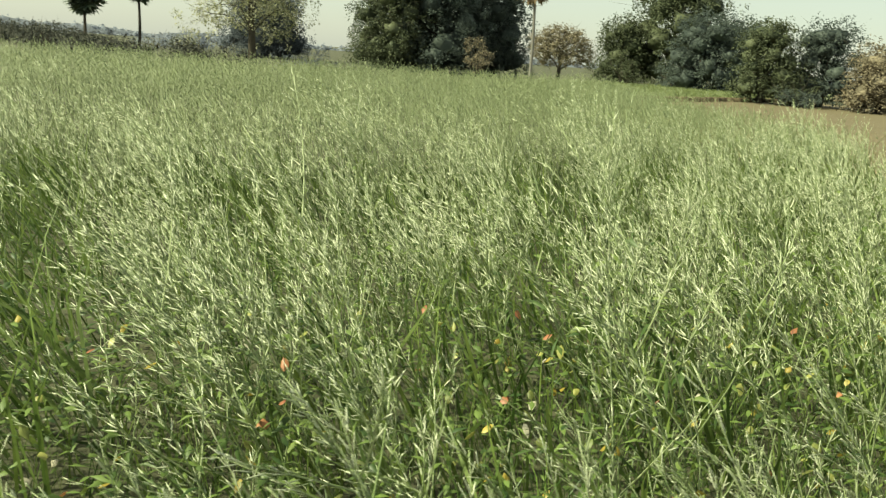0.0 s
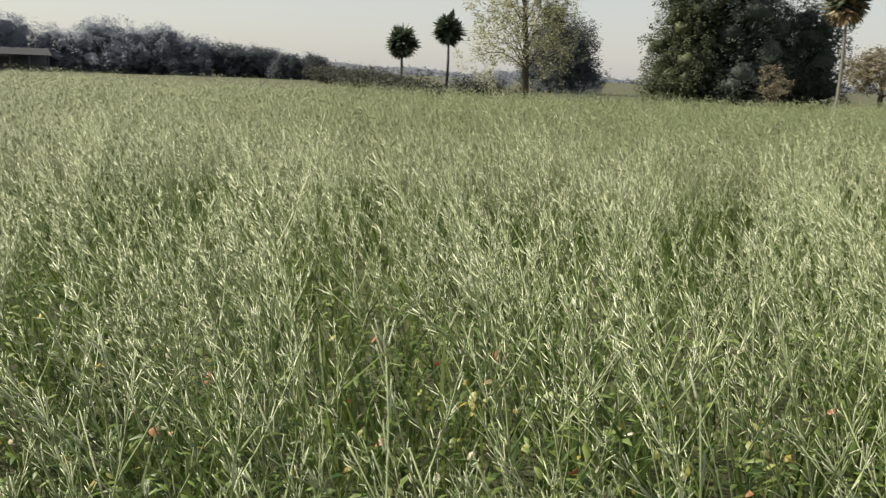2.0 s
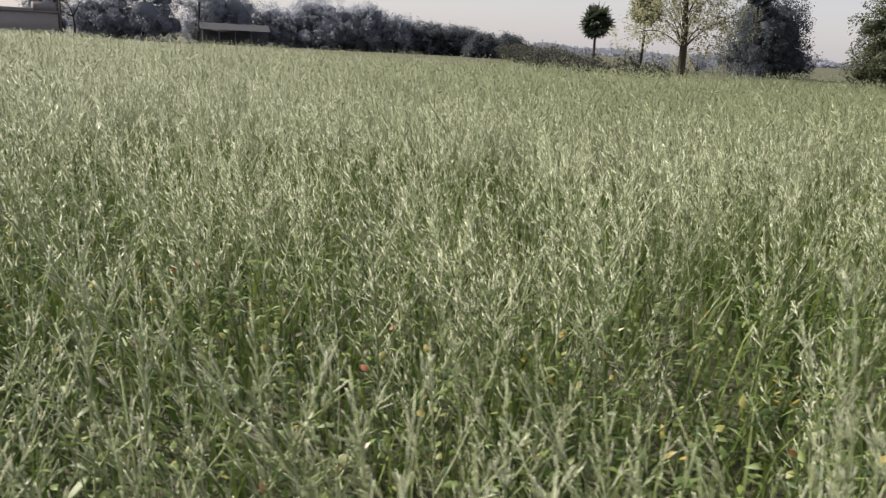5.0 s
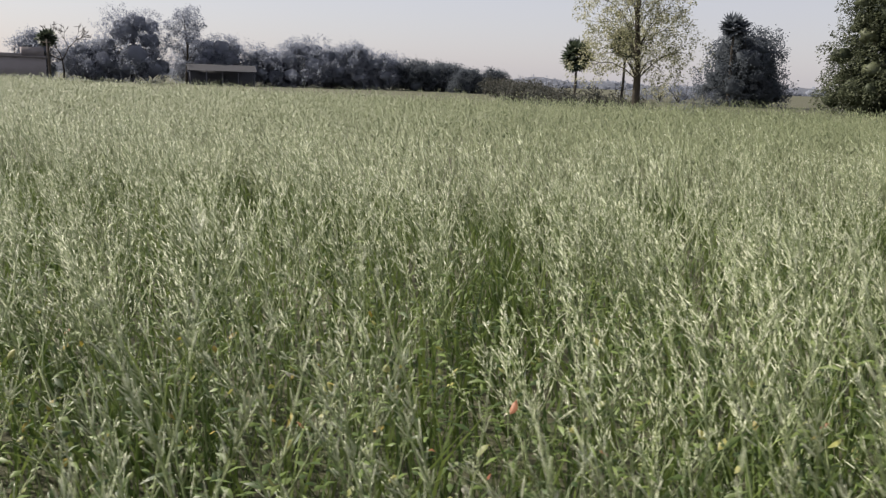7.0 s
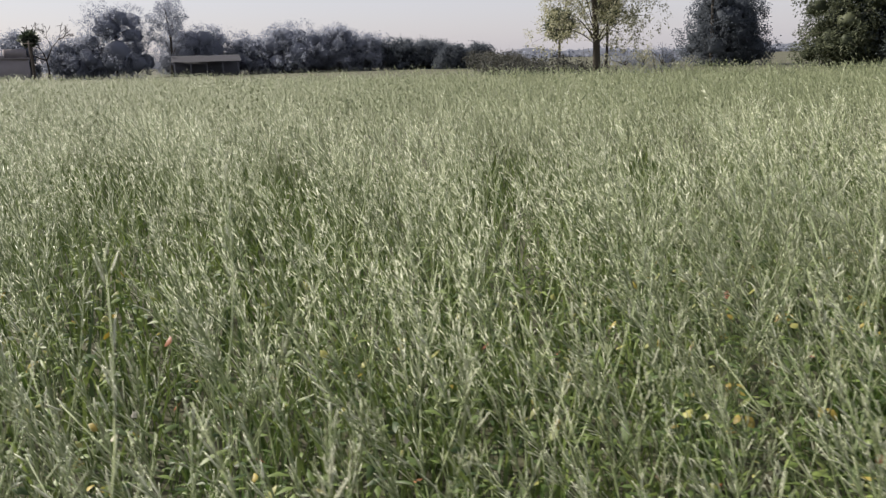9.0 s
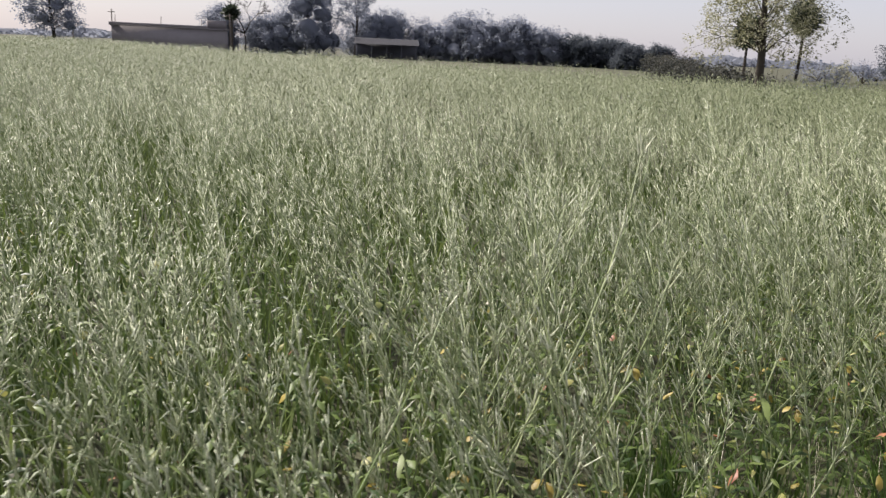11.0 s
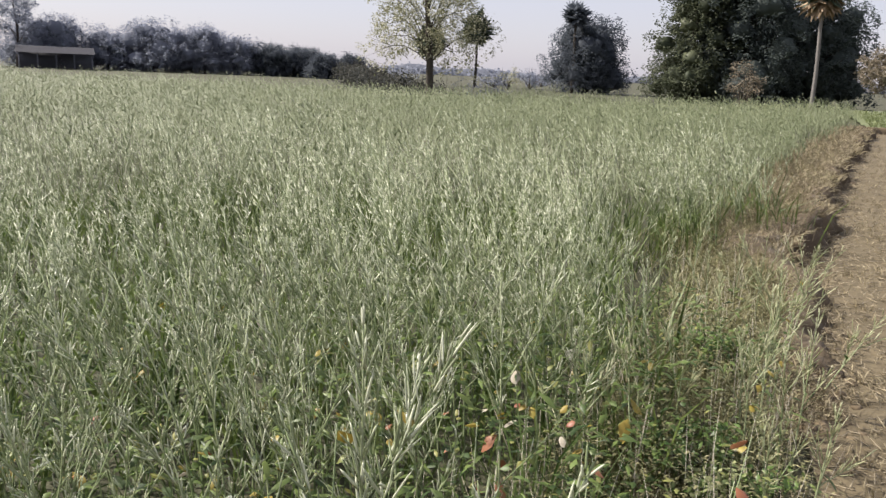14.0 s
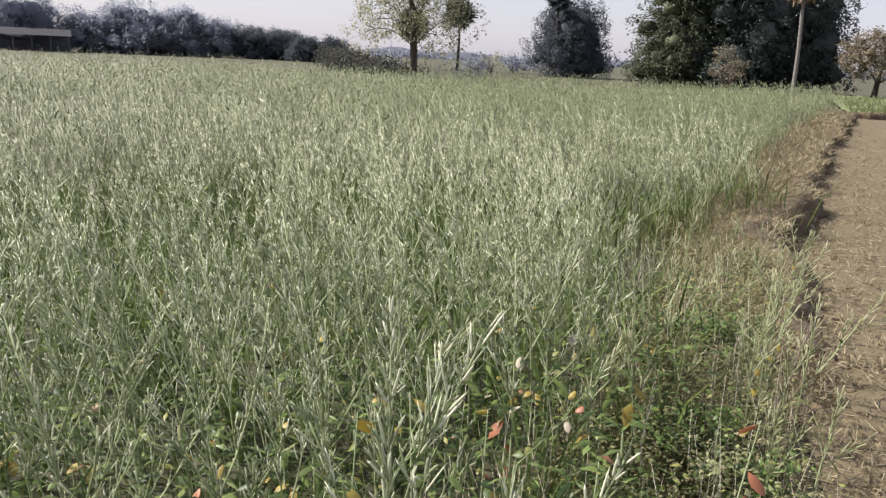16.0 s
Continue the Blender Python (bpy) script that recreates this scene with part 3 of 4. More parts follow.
def understory():
    """Leaves and grass low among the stalks."""
    rng = np.random.default_rng(41)
    s = Soup()
    n = 48000
    x, y = rng.uniform(-12, 2, n), rng.uniform(-1.5, 5.5, n)
    g = walk_gap(x, y)
    keep = in_crop(x - 0.35, y) & (g > 0.3) & (g < 4.2)
    x, y = x[keep], y[keep]
    m = len(x)
    ang = rng.uniform(0, 6.3, m)
    leaves(s, np.stack([x, y, rng.uniform(0.05, 0.62, m)], 1), np.stack([np.cos(ang), np.sin(ang), rng.uniform(-0.1, 0.8, m)], 1),
           rng.uniform(0.03, 0.085, m), rng.uniform(0.007, 0.026, m), rng)
    n = 17000
    x, y = rng.uniform(-12, 2, n), rng.uniform(-1.5, 4.5, n)
    g = walk_gap(x, y)
    keep = in_crop(x - 0.3, y) & (g > 0.3) & (g < 3.2)
    x, y = x[keep], y[keep]
    m = len(x)
    q = Soup()
    blades(q, np.stack([x, y, np.zeros(m)], 1), np.stack([rng.normal(size=m) * 0.3, rng.normal(size=m) * 0.3, np.ones(m)], 1), rng.uniform(0.2, 0.62, m), rng.uniform(0.003, 0.007, m), rng)
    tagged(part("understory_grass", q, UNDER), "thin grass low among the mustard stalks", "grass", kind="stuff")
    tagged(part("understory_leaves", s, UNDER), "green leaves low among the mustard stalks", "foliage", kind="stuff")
    for name, mat, k, seed, label in (("yellow_understory_leaves", YELLOW, 280, 5, "withered yellow leaves among the mustard stalks"),
                                      ("yellowing_understory_leaves", YELLOWING, 900, 8, "half-yellowed broad leaves among the mustard stalks"),
                                      ("rusty_understory_leaves", RED, 130, 6, "rust-red dying leaves among the mustard stalks"),
                                      ("pale_understory_leaves", PALE, 110, 7, "dry pale leaves among the mustard stalks")):
        rng = np.random.default_rng(seed)
        x, y = rng.uniform(-11, 1.6, k * 3), rng.uniform(-1.2, 4.2, k * 3)
        g = walk_gap(x, y)
        keep = in_crop(x - 0.15, y) & (g > 0.7) & (g < 3.2)
        x, y = x[keep][:k], y[keep][:k]
        ang = rng.uniform(0, 6.3, len(x))
        s = Soup()
        leaves(s, np.stack([x, y, rng.uniform(0.15, 0.6, len(x))], 1), np.stack([np.cos(ang), np.sin(ang), rng.uniform(-0.5, 0.3, len(x))], 1),
               rng.uniform(0.03, 0.06, len(x)), rng.uniform(0.02, 0.035, len(x)), rng, fine=True, droop=0.5, fold=0.45)
        tagged(part(name, s, mat), label, "foliage", kind="stuff")


clods()
near_plants()
crop_tiles()
far_crop()
understory()


# ======== field margin ========
def margin():
    rng = np.random.default_rng(51)
    # green weeds between crop and bund
    s, w = Soup(), Soup()
    n = 7000
    y = 0.6 + rng.beta(1.0, 1.7, n) * 13
    a, b = edge_x(CROP_EDGE, y) - 0.25, edge_x(BANK_FOOT, y) - 0.02
    x = a + (b - a) * rng.beta(1.2, 1.6, n)
    keep = walk_gap(x, y) > 0.3
    x, y = x[keep], y[keep]
    m = len(x)
    way = np.stack([rng.normal(size=m) * 0.45, rng.normal(size=m) * 0.45, np.ones(m)], 1)
    blades(s, np.stack([x, y, np.full(m, 0.02)], 1), way, rng.uniform(0.08, 0.26, m), rng.uniform(0.004, 0.008, m), rng)
    tagged(part("margin_grass", s, MIXED), "dull green weedy grass along the field margin", "grass", kind="stuff")
    k = 20000
    y = rng.uniform(0.7, 6.5, k)
    x = edge_x(CROP_EDGE, y) - 0.3 + rng.beta(1.3, 1.5, k) * (edge_x(BANK_FOOT, y) - edge_x(CROP_EDGE, y) + 0.3)
    ang = rng.uniform(0, 6.3, k)
    leaves(w, np.stack([x, y, rng.uniform(0.03, 0.3, k)], 1), np.stack([np.cos(ang), np.sin(ang), rng.uniform(0, 0.9, k)], 1),
           rng.uniform(0.012, 0.038, k), rng.uniform(0.005, 0.013, k), rng)
    v = Soup()
    n = 420
    y = 1.0 + rng.beta(1.1, 1.6, n) * 6
    x = edge_x(CROP_EDGE, y) - 0.4 + rng.beta(1.2, 1.5, n) * (edge_x(BANK_FOOT, y) - edge_x(CROP_EDGE, y) + 0.4)
    way = np.stack([rng.normal(size=n) * 0.18, rng.normal(size=n) * 0.18, np.ones(n)], 1)
    slivers(v, np.stack([x, y, np.zeros(n)], 1), way, rng.uniform(0.2, 0.62, n), rng.uniform(0.0012, 0.0022, n))
    tagged(part("dry_stalks", v, PALE), "thin dry stalks standing on the field margin", "stalks", kind="stuff")
    tagged(part("margin_weeds", w, MIXED), "low broad-leaved weeds along the field margin", "weeds", kind="stuff")
    # dry grass on the bund
    d = Soup()
    n = 30000
    t = rng.beta(0.9, 1.5, n)
    y = 2.6 + t * 26
    patch = np.sin(y * 2.3) + np.sin(y * 5.1 + 1) + rng.normal(size=n)
    x = edge_x(BANK_FOOT, y) + 0.1 * np.sin(y * 3.7) - np.where(patch > 1.2, rng.uniform(-0.06, 0.7, n), rng.uniform(0.1, 1.0, n)) * (0.55 + 0.03 * y)
    way = np.stack([rng.normal(size=n) * 0.7, rng.normal(size=n) * 0.6, np.ones(n)], 1)
    blades(d, np.stack([x, y, np.clip(0.02 + (y - 3.2) * 0.045, 0.01, 0.2)], 1), way, rng.uniform(0.08, 0.22, n) * np.clip(0.35 + y / 12, 0.4, 1.2), 0.003 + 0.0006 * y, rng)
    tagged(part("bund_grass", d, BUND_GRASS), "dull brown withered grass on the earth bund", "grass", kind="stuff")
    # greener verge between the crop and the bund
    e = Soup()
    n = 14000
    y = 2.8 + rng.beta(0.9, 1.5, n) * 16
    x = edge_x(BANK_FOOT, y) - (0.28 + np.abs(rng.normal(size=n)) * 0.42 + 0.18 * np.sin(y * 1.9 + 1.0)) * (0.7 + 0.03 * y)
    way = np.stack([rng.normal(size=n) * 0.5, rng.normal(size=n) * 0.5, np.ones(n)], 1)
    blades(e, np.stack([x, y, np.clip(0.02 + (y - 3.2) * 0.03, 0.01, 0.12)], 1), way, rng.uniform(0.1, 0.34, n), 0.003 + 0.0007 * y, rng)
    tagged(part("verge_grass", e, MIXED), "dull green and brown grass between the mustard and the bund", "grass", kind="stuff")
    # yellowing leaves in the weeds
    f = Soup()
    k = 750
    y = rng.uniform(0.5, 4.5, k)
    x = edge_x(CROP_EDGE, y) - 1.3 + rng.beta(1.4, 1.3, k) * (edge_x(BANK_FOOT, y) - edge_x(CROP_EDGE, y) + 1.25)
    ang = rng.uniform(0, 6.3, k)
    leaves(f, np.stack([x, y, rng.uniform(0.08, 0.5, k)], 1), np.stack([np.cos(ang), np.sin(ang), rng.uniform(-0.4, 0.7, k)], 1),
           rng.uniform(0.02, 0.045, k), rng.uniform(0.010, 0.02, k), rng)
    tagged(part("yellowing_weeds", f, YELLOWING), "yellowing weed leaves along the field margin", "weeds", kind="stuff")
    # straw on the stubble
    q = Soup()
    n = 16000
    y = 1.0 + rng.beta(0.9, 2.2, n) * 27
    x = edge_x(BANK_FOOT, y) + 0.05 + rng.beta(0.9, 1.8, n) * (2.5 + 0.5 * y)
    flat = rng.random(n) < 0.7
    way = np.stack([rng.normal(size=n), rng.normal(size=n), np.where(flat, rng.uniform(-0.05, 0.12, n), rng.uniform(0.5, 1.5, n))], 1)
    slivers(q, np.stack([x, y, np.full(n, 0.045)], 1), way, np.where(flat, rng.uniform(0.06, 0.2, n), rng.uniform(0.04, 0.1, n)), rng.uniform(0.0025, 0.005, n))
    tagged(part("loose_straw", q, STRAW), "loose straw and cut stubble on the dry field", "straw", kind="stuff")
    g2 = Soup()
    n = 1300
    y = 2.0 + rng.beta(1.0, 1.8, n) * 22
    x = edge_x(BANK_FOOT, y) + 0.1 + rng.beta(0.8, 1.6, n) * (2.0 + 0.5 * y)
    X, Y = np.repeat(x, 7) + rng.normal(size=n * 7) * 0.03, np.repeat(y, 7) + rng.normal(size=n * 7) * 0.03
    way = np.stack([rng.normal(size=n * 7) * 0.5, rng.normal(size=n * 7) * 0.5, np.ones(n * 7)], 1)
    blades(g2, np.stack([X, Y, np.full(n * 7, 0.03)], 1), way, rng.uniform(0.04, 0.12, n * 7), rng.uniform(0.004, 0.007, n * 7), rng)
    tagged(part("stubble_tufts", g2, BUND_GRASS), "cut stubble tufts on the dry field", "stubble", kind="stuff")
    # wheat blades
    h = Soup()
    n = 9000
    u, v = rng.random(n), rng.beta(0.7, 1.6, n)
    p0 = np.array([(13.5, 29.0)]) + u[:, None] * np.array([(22.0, 9.6)])
    p = p0 + v[:, None] * np.array([(9.0, 22.0)])
    way = np.stack([rng.normal(size=n) * 0.3, rng.normal(size=n) * 0.3, np.ones(n)], 1)
    blades(h, np.concatenate([p, np.full((n, 1), 0.18)], 1), way, rng.uniform(0.15, 0.3, n), rng.uniform(0.02, 0.04, n), rng)
    tagged(part("young_wheat", h, WHEAT), "young light green wheat behind the bund", "crop", kind="stuff")


def stray(x, y, height, turn, lean, seed, label, branches=6, main=20, side=11, pod=0.055, sides=4, amount=0.35, stout=1.2, pod_mat=POD):
    rng = np.random.default_rng(seed)
    root = mustard_thing(rng, label, height, pod_mat, branches=branches, pods_main=main, pods_branch=side, pod_sides=sides, leafy=4, pod=pod, curve=0.05, stout=stout)
    root["group"] = "stray mustard plants"
    root.matrix_basis = pose(x, y, 0.02, lean[0], lean[1], turn)
    SWAYING.append((root, x, y, 0.02, turn, amount, 0.3 * seed, lean))


def stem_with_leaves(x, y, height, k, mat, label, seed, part_name):
    rng = np.random.default_rng(seed)
    root = tagged(new("weed_plant"), label, "weed", "coloured weeds")
    s, f = Soup(), Soup()
    pts = np.array([[0, 0, 0], [0.01, 0.0, height * 0.5], [0.03 * rng.normal(), 0.02, height]])
    tube(s, pts, [0.004, 0.003, 0.0015], 4)
    z = np.linspace(0.62, 0.98, k)
    ang = np.arange(k) * 2.2 + seed
    base = np.stack([np.interp(z, [0, 0.5, 1], pts[:, q]) for q in range(3)], 1)
    leaves(f, base, np.stack([np.cos(ang), np.sin(ang), rng.uniform(-0.6, 0.2, k)], 1), rng.uniform(0.055, 0.09, k), rng.uniform(0.034, 0.05, k), rng, fine=True, droop=0.55, fold=0.5)
    part("stalk", s, STEM, root)
    part(part_name, f, mat, root)
    root.matrix_basis = pose(x, y, 0.0)


def grass_tufts():
    """Fresh green grass standing in tufts among the stalks beside the trodden line."""
    rng = np.random.default_rng(61)
    spots = [(-0.45, 1.5), (-0.25, 1.75), (-0.62, 1.9), (0.2, 2.45), (-0.9, 1.45), (0.05, 1.95)]
    while len(spots) < 46:
        x, y = rng.uniform(-9.5, -0.4), rng.uniform(-1.0, 2.6)
        line_y = np.interp(x, [p[0] for p in WALK_LINE], [p[1] for p in WALK_LINE])
        if 0.75 < float(walk_gap(x, y)) < 2.0 and y > line_y:
            spots.append((x, y))
    for x, y in spots:
        n = int(rng.integers(26, 48))
        s = Soup()
        base = np.stack([rng.normal(size=n) * 0.035, rng.normal(size=n) * 0.035, np.full(n, -0.01)], 1)
        blades(s, base, np.stack([rng.normal(size=n) * 0.2, rng.normal(size=n) * 0.2, np.ones(n)], 1), rng.uniform(0.35, 0.72, n), rng.uniform(0.005, 0.010, n), rng)
        ob = part("grass_tuft", s, LUSH)
        ob.matrix_basis = pose(x, y, 0.0)
        tagged(ob, "fresh green grass tuft among the mustard stalks", "grass", kind="stuff")


margin()
grass_tufts()
stray(-0.26, 1.28, 1.16, 10, (0, 5), 101, "large mustard plant with thick pale pods at the field corner", 4, 40, 22, 0.068, 5, 0.3, 1.45)
stray(-0.22, 1.22, 1.05, 0, (4, 22), 102, "mustard plant with thick pods leaning over the margin", 2, 36, 20, 0.068, 5, 0.3, 1.45)
for i, (x, y, h, ly) in enumerate([(1.60, 5.0, 0.66, 6), (1.62, 4.6, 0.7, 3), (1.68, 4.25, 0.72, 8), (1.72, 3.85, 0.6, 28), (1.42, 3.65, 0.7, 4), (1.36, 4.6, 0.62, -4), (1.05, 2.9, 0.6, 2),
                                   (1.95, 5.0, 0.6, 12), (1.2, 5.3, 0.8, -3), (1.05, 4.1, 0.66, -5), (0.85, 3.2, 0.6, 0), (1.25, 3.4, 0.5, 6), (0.6, 2.8, 0.66, -3), (0.35, 2.5, 0.66, 4), (1.5, 5.6, 0.75, 0),
                                   (1.24, 3.3, 0.74, 3), (1.3, 3.05, 0.7, 4), (1.17, 2.85, 0.6, 0), (1.36, 3.55, 0.78, 3), (1.1, 3.1, 0.6, -3), (1.2, 2.6, 0.52, 4), (1.45, 3.9, 0.74, 2), (1.2, 3.8, 0.66, 0), (1.0, 2.5, 0.5, -4)]):
    stray(x, y, h, 20 * i, (0, ly), 110 + i, "short yellowing mustard plant standing alone on the margin", 3, 16, 8, 0.06, 4, 0.35, 1.35, RIPE_POD)
for i, (x, y, h, k, mat, nm) in enumerate([(0.06, 2.4, 0.43, 3, RED, "red"), (0.73, 2.12, 0.6, 2, RED, "rust-red"), (0.62, 1.89, 0.58, 3, RED, "red"), (0.58, 2.8, 0.42, 3, YELLOW, "yellow"),
                                           (-0.33, 1.5, 0.86, 3, YELLOW, "yellow"), (-0.2, 1.75, 0.8, 2, YELLOW, "orange-yellow"), (0.3, 2.05, 0.5, 2, RED, "rust-red"), (-0.02, 2.1, 0.6, 2, YELLOW, "yellow"),
                                           (0.1, 1.5, 0.5, 2, RED, "red"), (0.4, 3.1, 0.5, 2, PALE, "dry pale"), (0.15, 2.7, 0.55, 2, PALE, "dry pale")]):
    stem_with_leaves(x, y, h, k, mat, "thin weed stalk with %s leaves at its top" % nm, 200 + i, "leaves")


# ======== trees ========


def crown_leaves(rng, blobs, count, size, core=0.0):
    """Leaves gathered in clumps on the shells of several rounded masses."""
    s = Soup()
    tot = sum(b[3] ** 2 for b in blobs)
    for cx, cy, cz, r, squash in blobs:
        n = max(30, int(count * r * r / tot))
        if core:      # the dense inner foliage of the mass, lumpy
            lump = 1 + 0.2 * np.sin(CORE_V[:, 0] * 6 + cx) * np.cos(CORE_V[:, 1] * 5 + cz) + rng.uniform(-0.3, 0.3, len(CORE_V))
            s.add(np.array([[cx, cy, cz]]) + CORE_V * (core * r * lump)[:, None] * np.array([[1, 1, squash]]), CORE_F)
        clumps = max(6, n // 14)
        d = rng.normal(size=(clumps, 3))
        d /= np.linalg.norm(d, axis=1, keepdims=True)
        rad = r * rng.uniform(0.4, 1.0, clumps) ** 0.5 * (1 + 0.18 * np.sin(d[:, 0] * 5 + cx) * np.cos(d[:, 2] * 4 + cy))
        c = np.array([[cx, cy, cz]]) + d * rad[:, None] * np.array([[1, 1, squash]])
        k = rng.integers(0, clumps, n)
        p = c[k] + rng.normal(size=(n, 3)) * size * 0.95
        way = rng.normal(size=(n, 3)) + d[k] * 0.6
        leaves(s, p, way, rng.uniform(0.7, 1.4, n) * size, rng.uniform(0.5, 0.9, n) * size, rng, 0.2, 0.2)
    return s


def tree(name, label, x, y, height, width, leaf_mat, count, leaf, seed, trunk=0.16, bare=0.25, masses=9, bark=BARK, lean=0.0, squash=0.8, gap=1.0, group="", oval=False, full=0, limb_size=0.35, core=0.0):
    rng = np.random.default_rng(seed)
    root = tagged(new(name), label, "tree", group)
    root.matrix_basis = pose(x, y, 0)
    wood = Soup()
    top = height * 0.86
    zs = np.linspace(0, top, 8)
    main = np.stack([lean * zs + 0.02 * width * np.sin(zs * 0.7 + seed), 0.02 * width * np.cos(zs * 0.7 + seed), zs], 1)
    main[0, 2] = -0.1
    tube(wood, main, np.linspace(trunk, trunk * 0.18, 8), 7)
    blobs = []
    low = height * bare
    for k in range(masses):
        u = (k + 0.5) / masses
        z = low + (height - low) * (0.12 + 0.78 * u)
        if oval:
            reach = width * 0.5 * math.sin(math.pi * (0.16 + 0.74 * u)) * rng.uniform(0.55, 0.85)
        else:
            reach = width * 0.5 * math.sqrt(max(0.05, 1 - (u * 1.25 - 0.35) ** 2)) * rng.uniform(0.45, 0.8)
        r = width * rng.uniform(0.17, 0.27) * gap
        ang = k * 2.4 + seed
        cx, cy = math.cos(ang) * max(0.0, reach - r * 0.3), math.sin(ang) * max(0.0, reach - r * 0.3)
        z = min(z, height - r * squash)
        blobs.append((cx + lean * z, cy, z, r, squash))
        z0 = max(0.24 * height, min(top * 0.95, z - rng.uniform(0.1, 0.3) * height))
        a = np.array([np.interp(z0, zs, main[:, q]) for q in range(3)])
        b = np.array([cx + lean * z, cy, z])
        t = np.linspace(0, 1, 5)[:, None]
        limb = a + (b - a) * t + np.array([[0, 0, 1.0]]) * (np.sin(t * math.pi) * 0.05 * height)
        rb = trunk * (1 - z0 / (height * 1.1)) * limb_size + 0.008
        tube(wood, limb, np.linspace(rb, rb * 0.3, 5), 5)
        for j in range(4):
            e = b + rng.normal(size=3) * r * 0.5 * np.array([1, 1, squash])
            m = (limb[3] + e) / 2 + rng.normal(size=3) * 0.05 * r
            tube(wood, [limb[3], m, e], [rb * 0.3, rb * 0.2, rb * 0.06], 4)
    for k in range(full):
        ang, r = k * 2.4 + 1.0, width * rng.uniform(0.15, 0.22)
        blobs.append((math.cos(ang) * width * rng.uniform(0.1, 0.36), math.sin(ang) * width * rng.uniform(0.1, 0.36), r * rng.uniform(0.7, 1.4), r, 0.9))
    part("trunk", wood, bark, root, smooth=True)
    part("crown", crown_leaves(rng, blobs, count, leaf, core), leaf_mat, root)
    return root


def bare_tree(x, y, height, seed, label):
    rng = np.random.default_rng(seed)
    root = tagged(new("bare_tree"), label, "tree")
    root.matrix_basis = pose(x, y, 0)
    s, twigs = Soup(), Soup()

    def grow(p, d, length, r, level):
        e = p + d * length
        m = (p + e) / 2 + rng.normal(size=3) * 0.05 * length
        tube(s if level < 2 else twigs, [p, m, e], [max(r, 0.035), max(r * 0.8, 0.03), max(r * 0.55, 0.022)], 5 if level < 2 else 3)
        if level < 5:
            for _ in range(3 if level < 4 else 2):
                nd = d + rng.normal(size=3) * 0.5 + np.array([0, 0, 0.12])
                grow(e, nd / np.linalg.norm(nd), length * rng.uniform(0.6, 0.82), r * 0.58, level + 1)

    grow(np.zeros(3), np.array([0, 0, 1.0]), height * 0.28, 0.14, 0)
    part("trunk", s, BARK, root)
    part("twigs", twigs, BARK, root)


def palm(x, y, height, crown, seed, label, lean=(0.0, 0.0), skirt=False, bark=BARK, trunk=0.16, fronds=34, tall=1.0, leaf_mat=PALM_LEAF):
    """A fan palm: ringed trunk, pleated fans on stalks, dead fans hanging below."""
    rng = np.random.default_rng(seed)
    root = tagged(new("palm_tree"), label, "palm", "fan palms")
    root.matrix_basis = pose(x, y, 0)
    s = Soup()
    zs = np.linspace(0, height, 26)
    pts = np.stack([lean[0] * zs + 0.05 * np.sin(zs * 0.8), lean[1] * zs, zs], 1)
    pts[0, 2] = -0.1
    rad = trunk * (1 - 0.3 * zs / height) * (1 + 0.05 * (np.arange(26) % 2))
    tube(s, pts, rad, 9)
    part("trunk", s, bark, root, smooth=True)
    top = pts[-1]

    def fan(soup, d, reach, wide, blades_n):
        d = d / np.linalg.norm(d)
        side = np.cross(d, [0, 0, 1.0])
        side /= max(1e-6, np.linalg.norm(side))
        hub = top + np.array([0, 0, reach * 0.25]) + d * reach * 0.4 * np.array([1, 1, tall])
        tilt = rng.uniform(-1.2, 1.2)
        side = side * math.cos(tilt) + np.cross(side, d) * math.sin(tilt)
        tube(soup, [top, (top + hub) / 2 + np.array([0, 0, 0.03]), hub], [0.03, 0.022, 0.015], 3)
        ang = np.linspace(-1.9, 1.9, blades_n)
        way = np.cos(ang)[:, None] * d + np.sin(ang)[:, None] * side + np.array([[0, 0, -0.04]]) * np.abs(ang)[:, None]
        n = blades_n
        leaves(soup, np.repeat(hub[None], n, 0), way, np.full(n, reach * 0.58), np.full(n, reach * wide * 1.5), rng, 0.2, 0.05)

    green, dead = Soup(), Soup()
    for k in range(fronds):
        ang = k * 2.4
        el = math.asin(1 - 1.8 * (k + 0.5) / fronds)
        fan(green, np.array([math.cos(ang) * math.cos(el), math.sin(ang) * math.cos(el), math.sin(el)]), crown * rng.uniform(0.75, 1.05) * (1.0 if el > -0.3 else 0.8), 0.15, 9)
    part("fronds", green, leaf_mat, root)
    if skirt:
        for k in range(22):
            ang = k * 2.4
            el = rng.uniform(-1.4, -0.75)
            fan(dead, np.array([math.cos(ang) * math.cos(el), math.sin(ang) * math.cos(el), math.sin(el)]), crown * rng.uniform(0.7, 1.0), 0.12, 9)
        part("dead_fronds", dead, DRY_FROND, root, "brown dead fronds hanging below the crown")


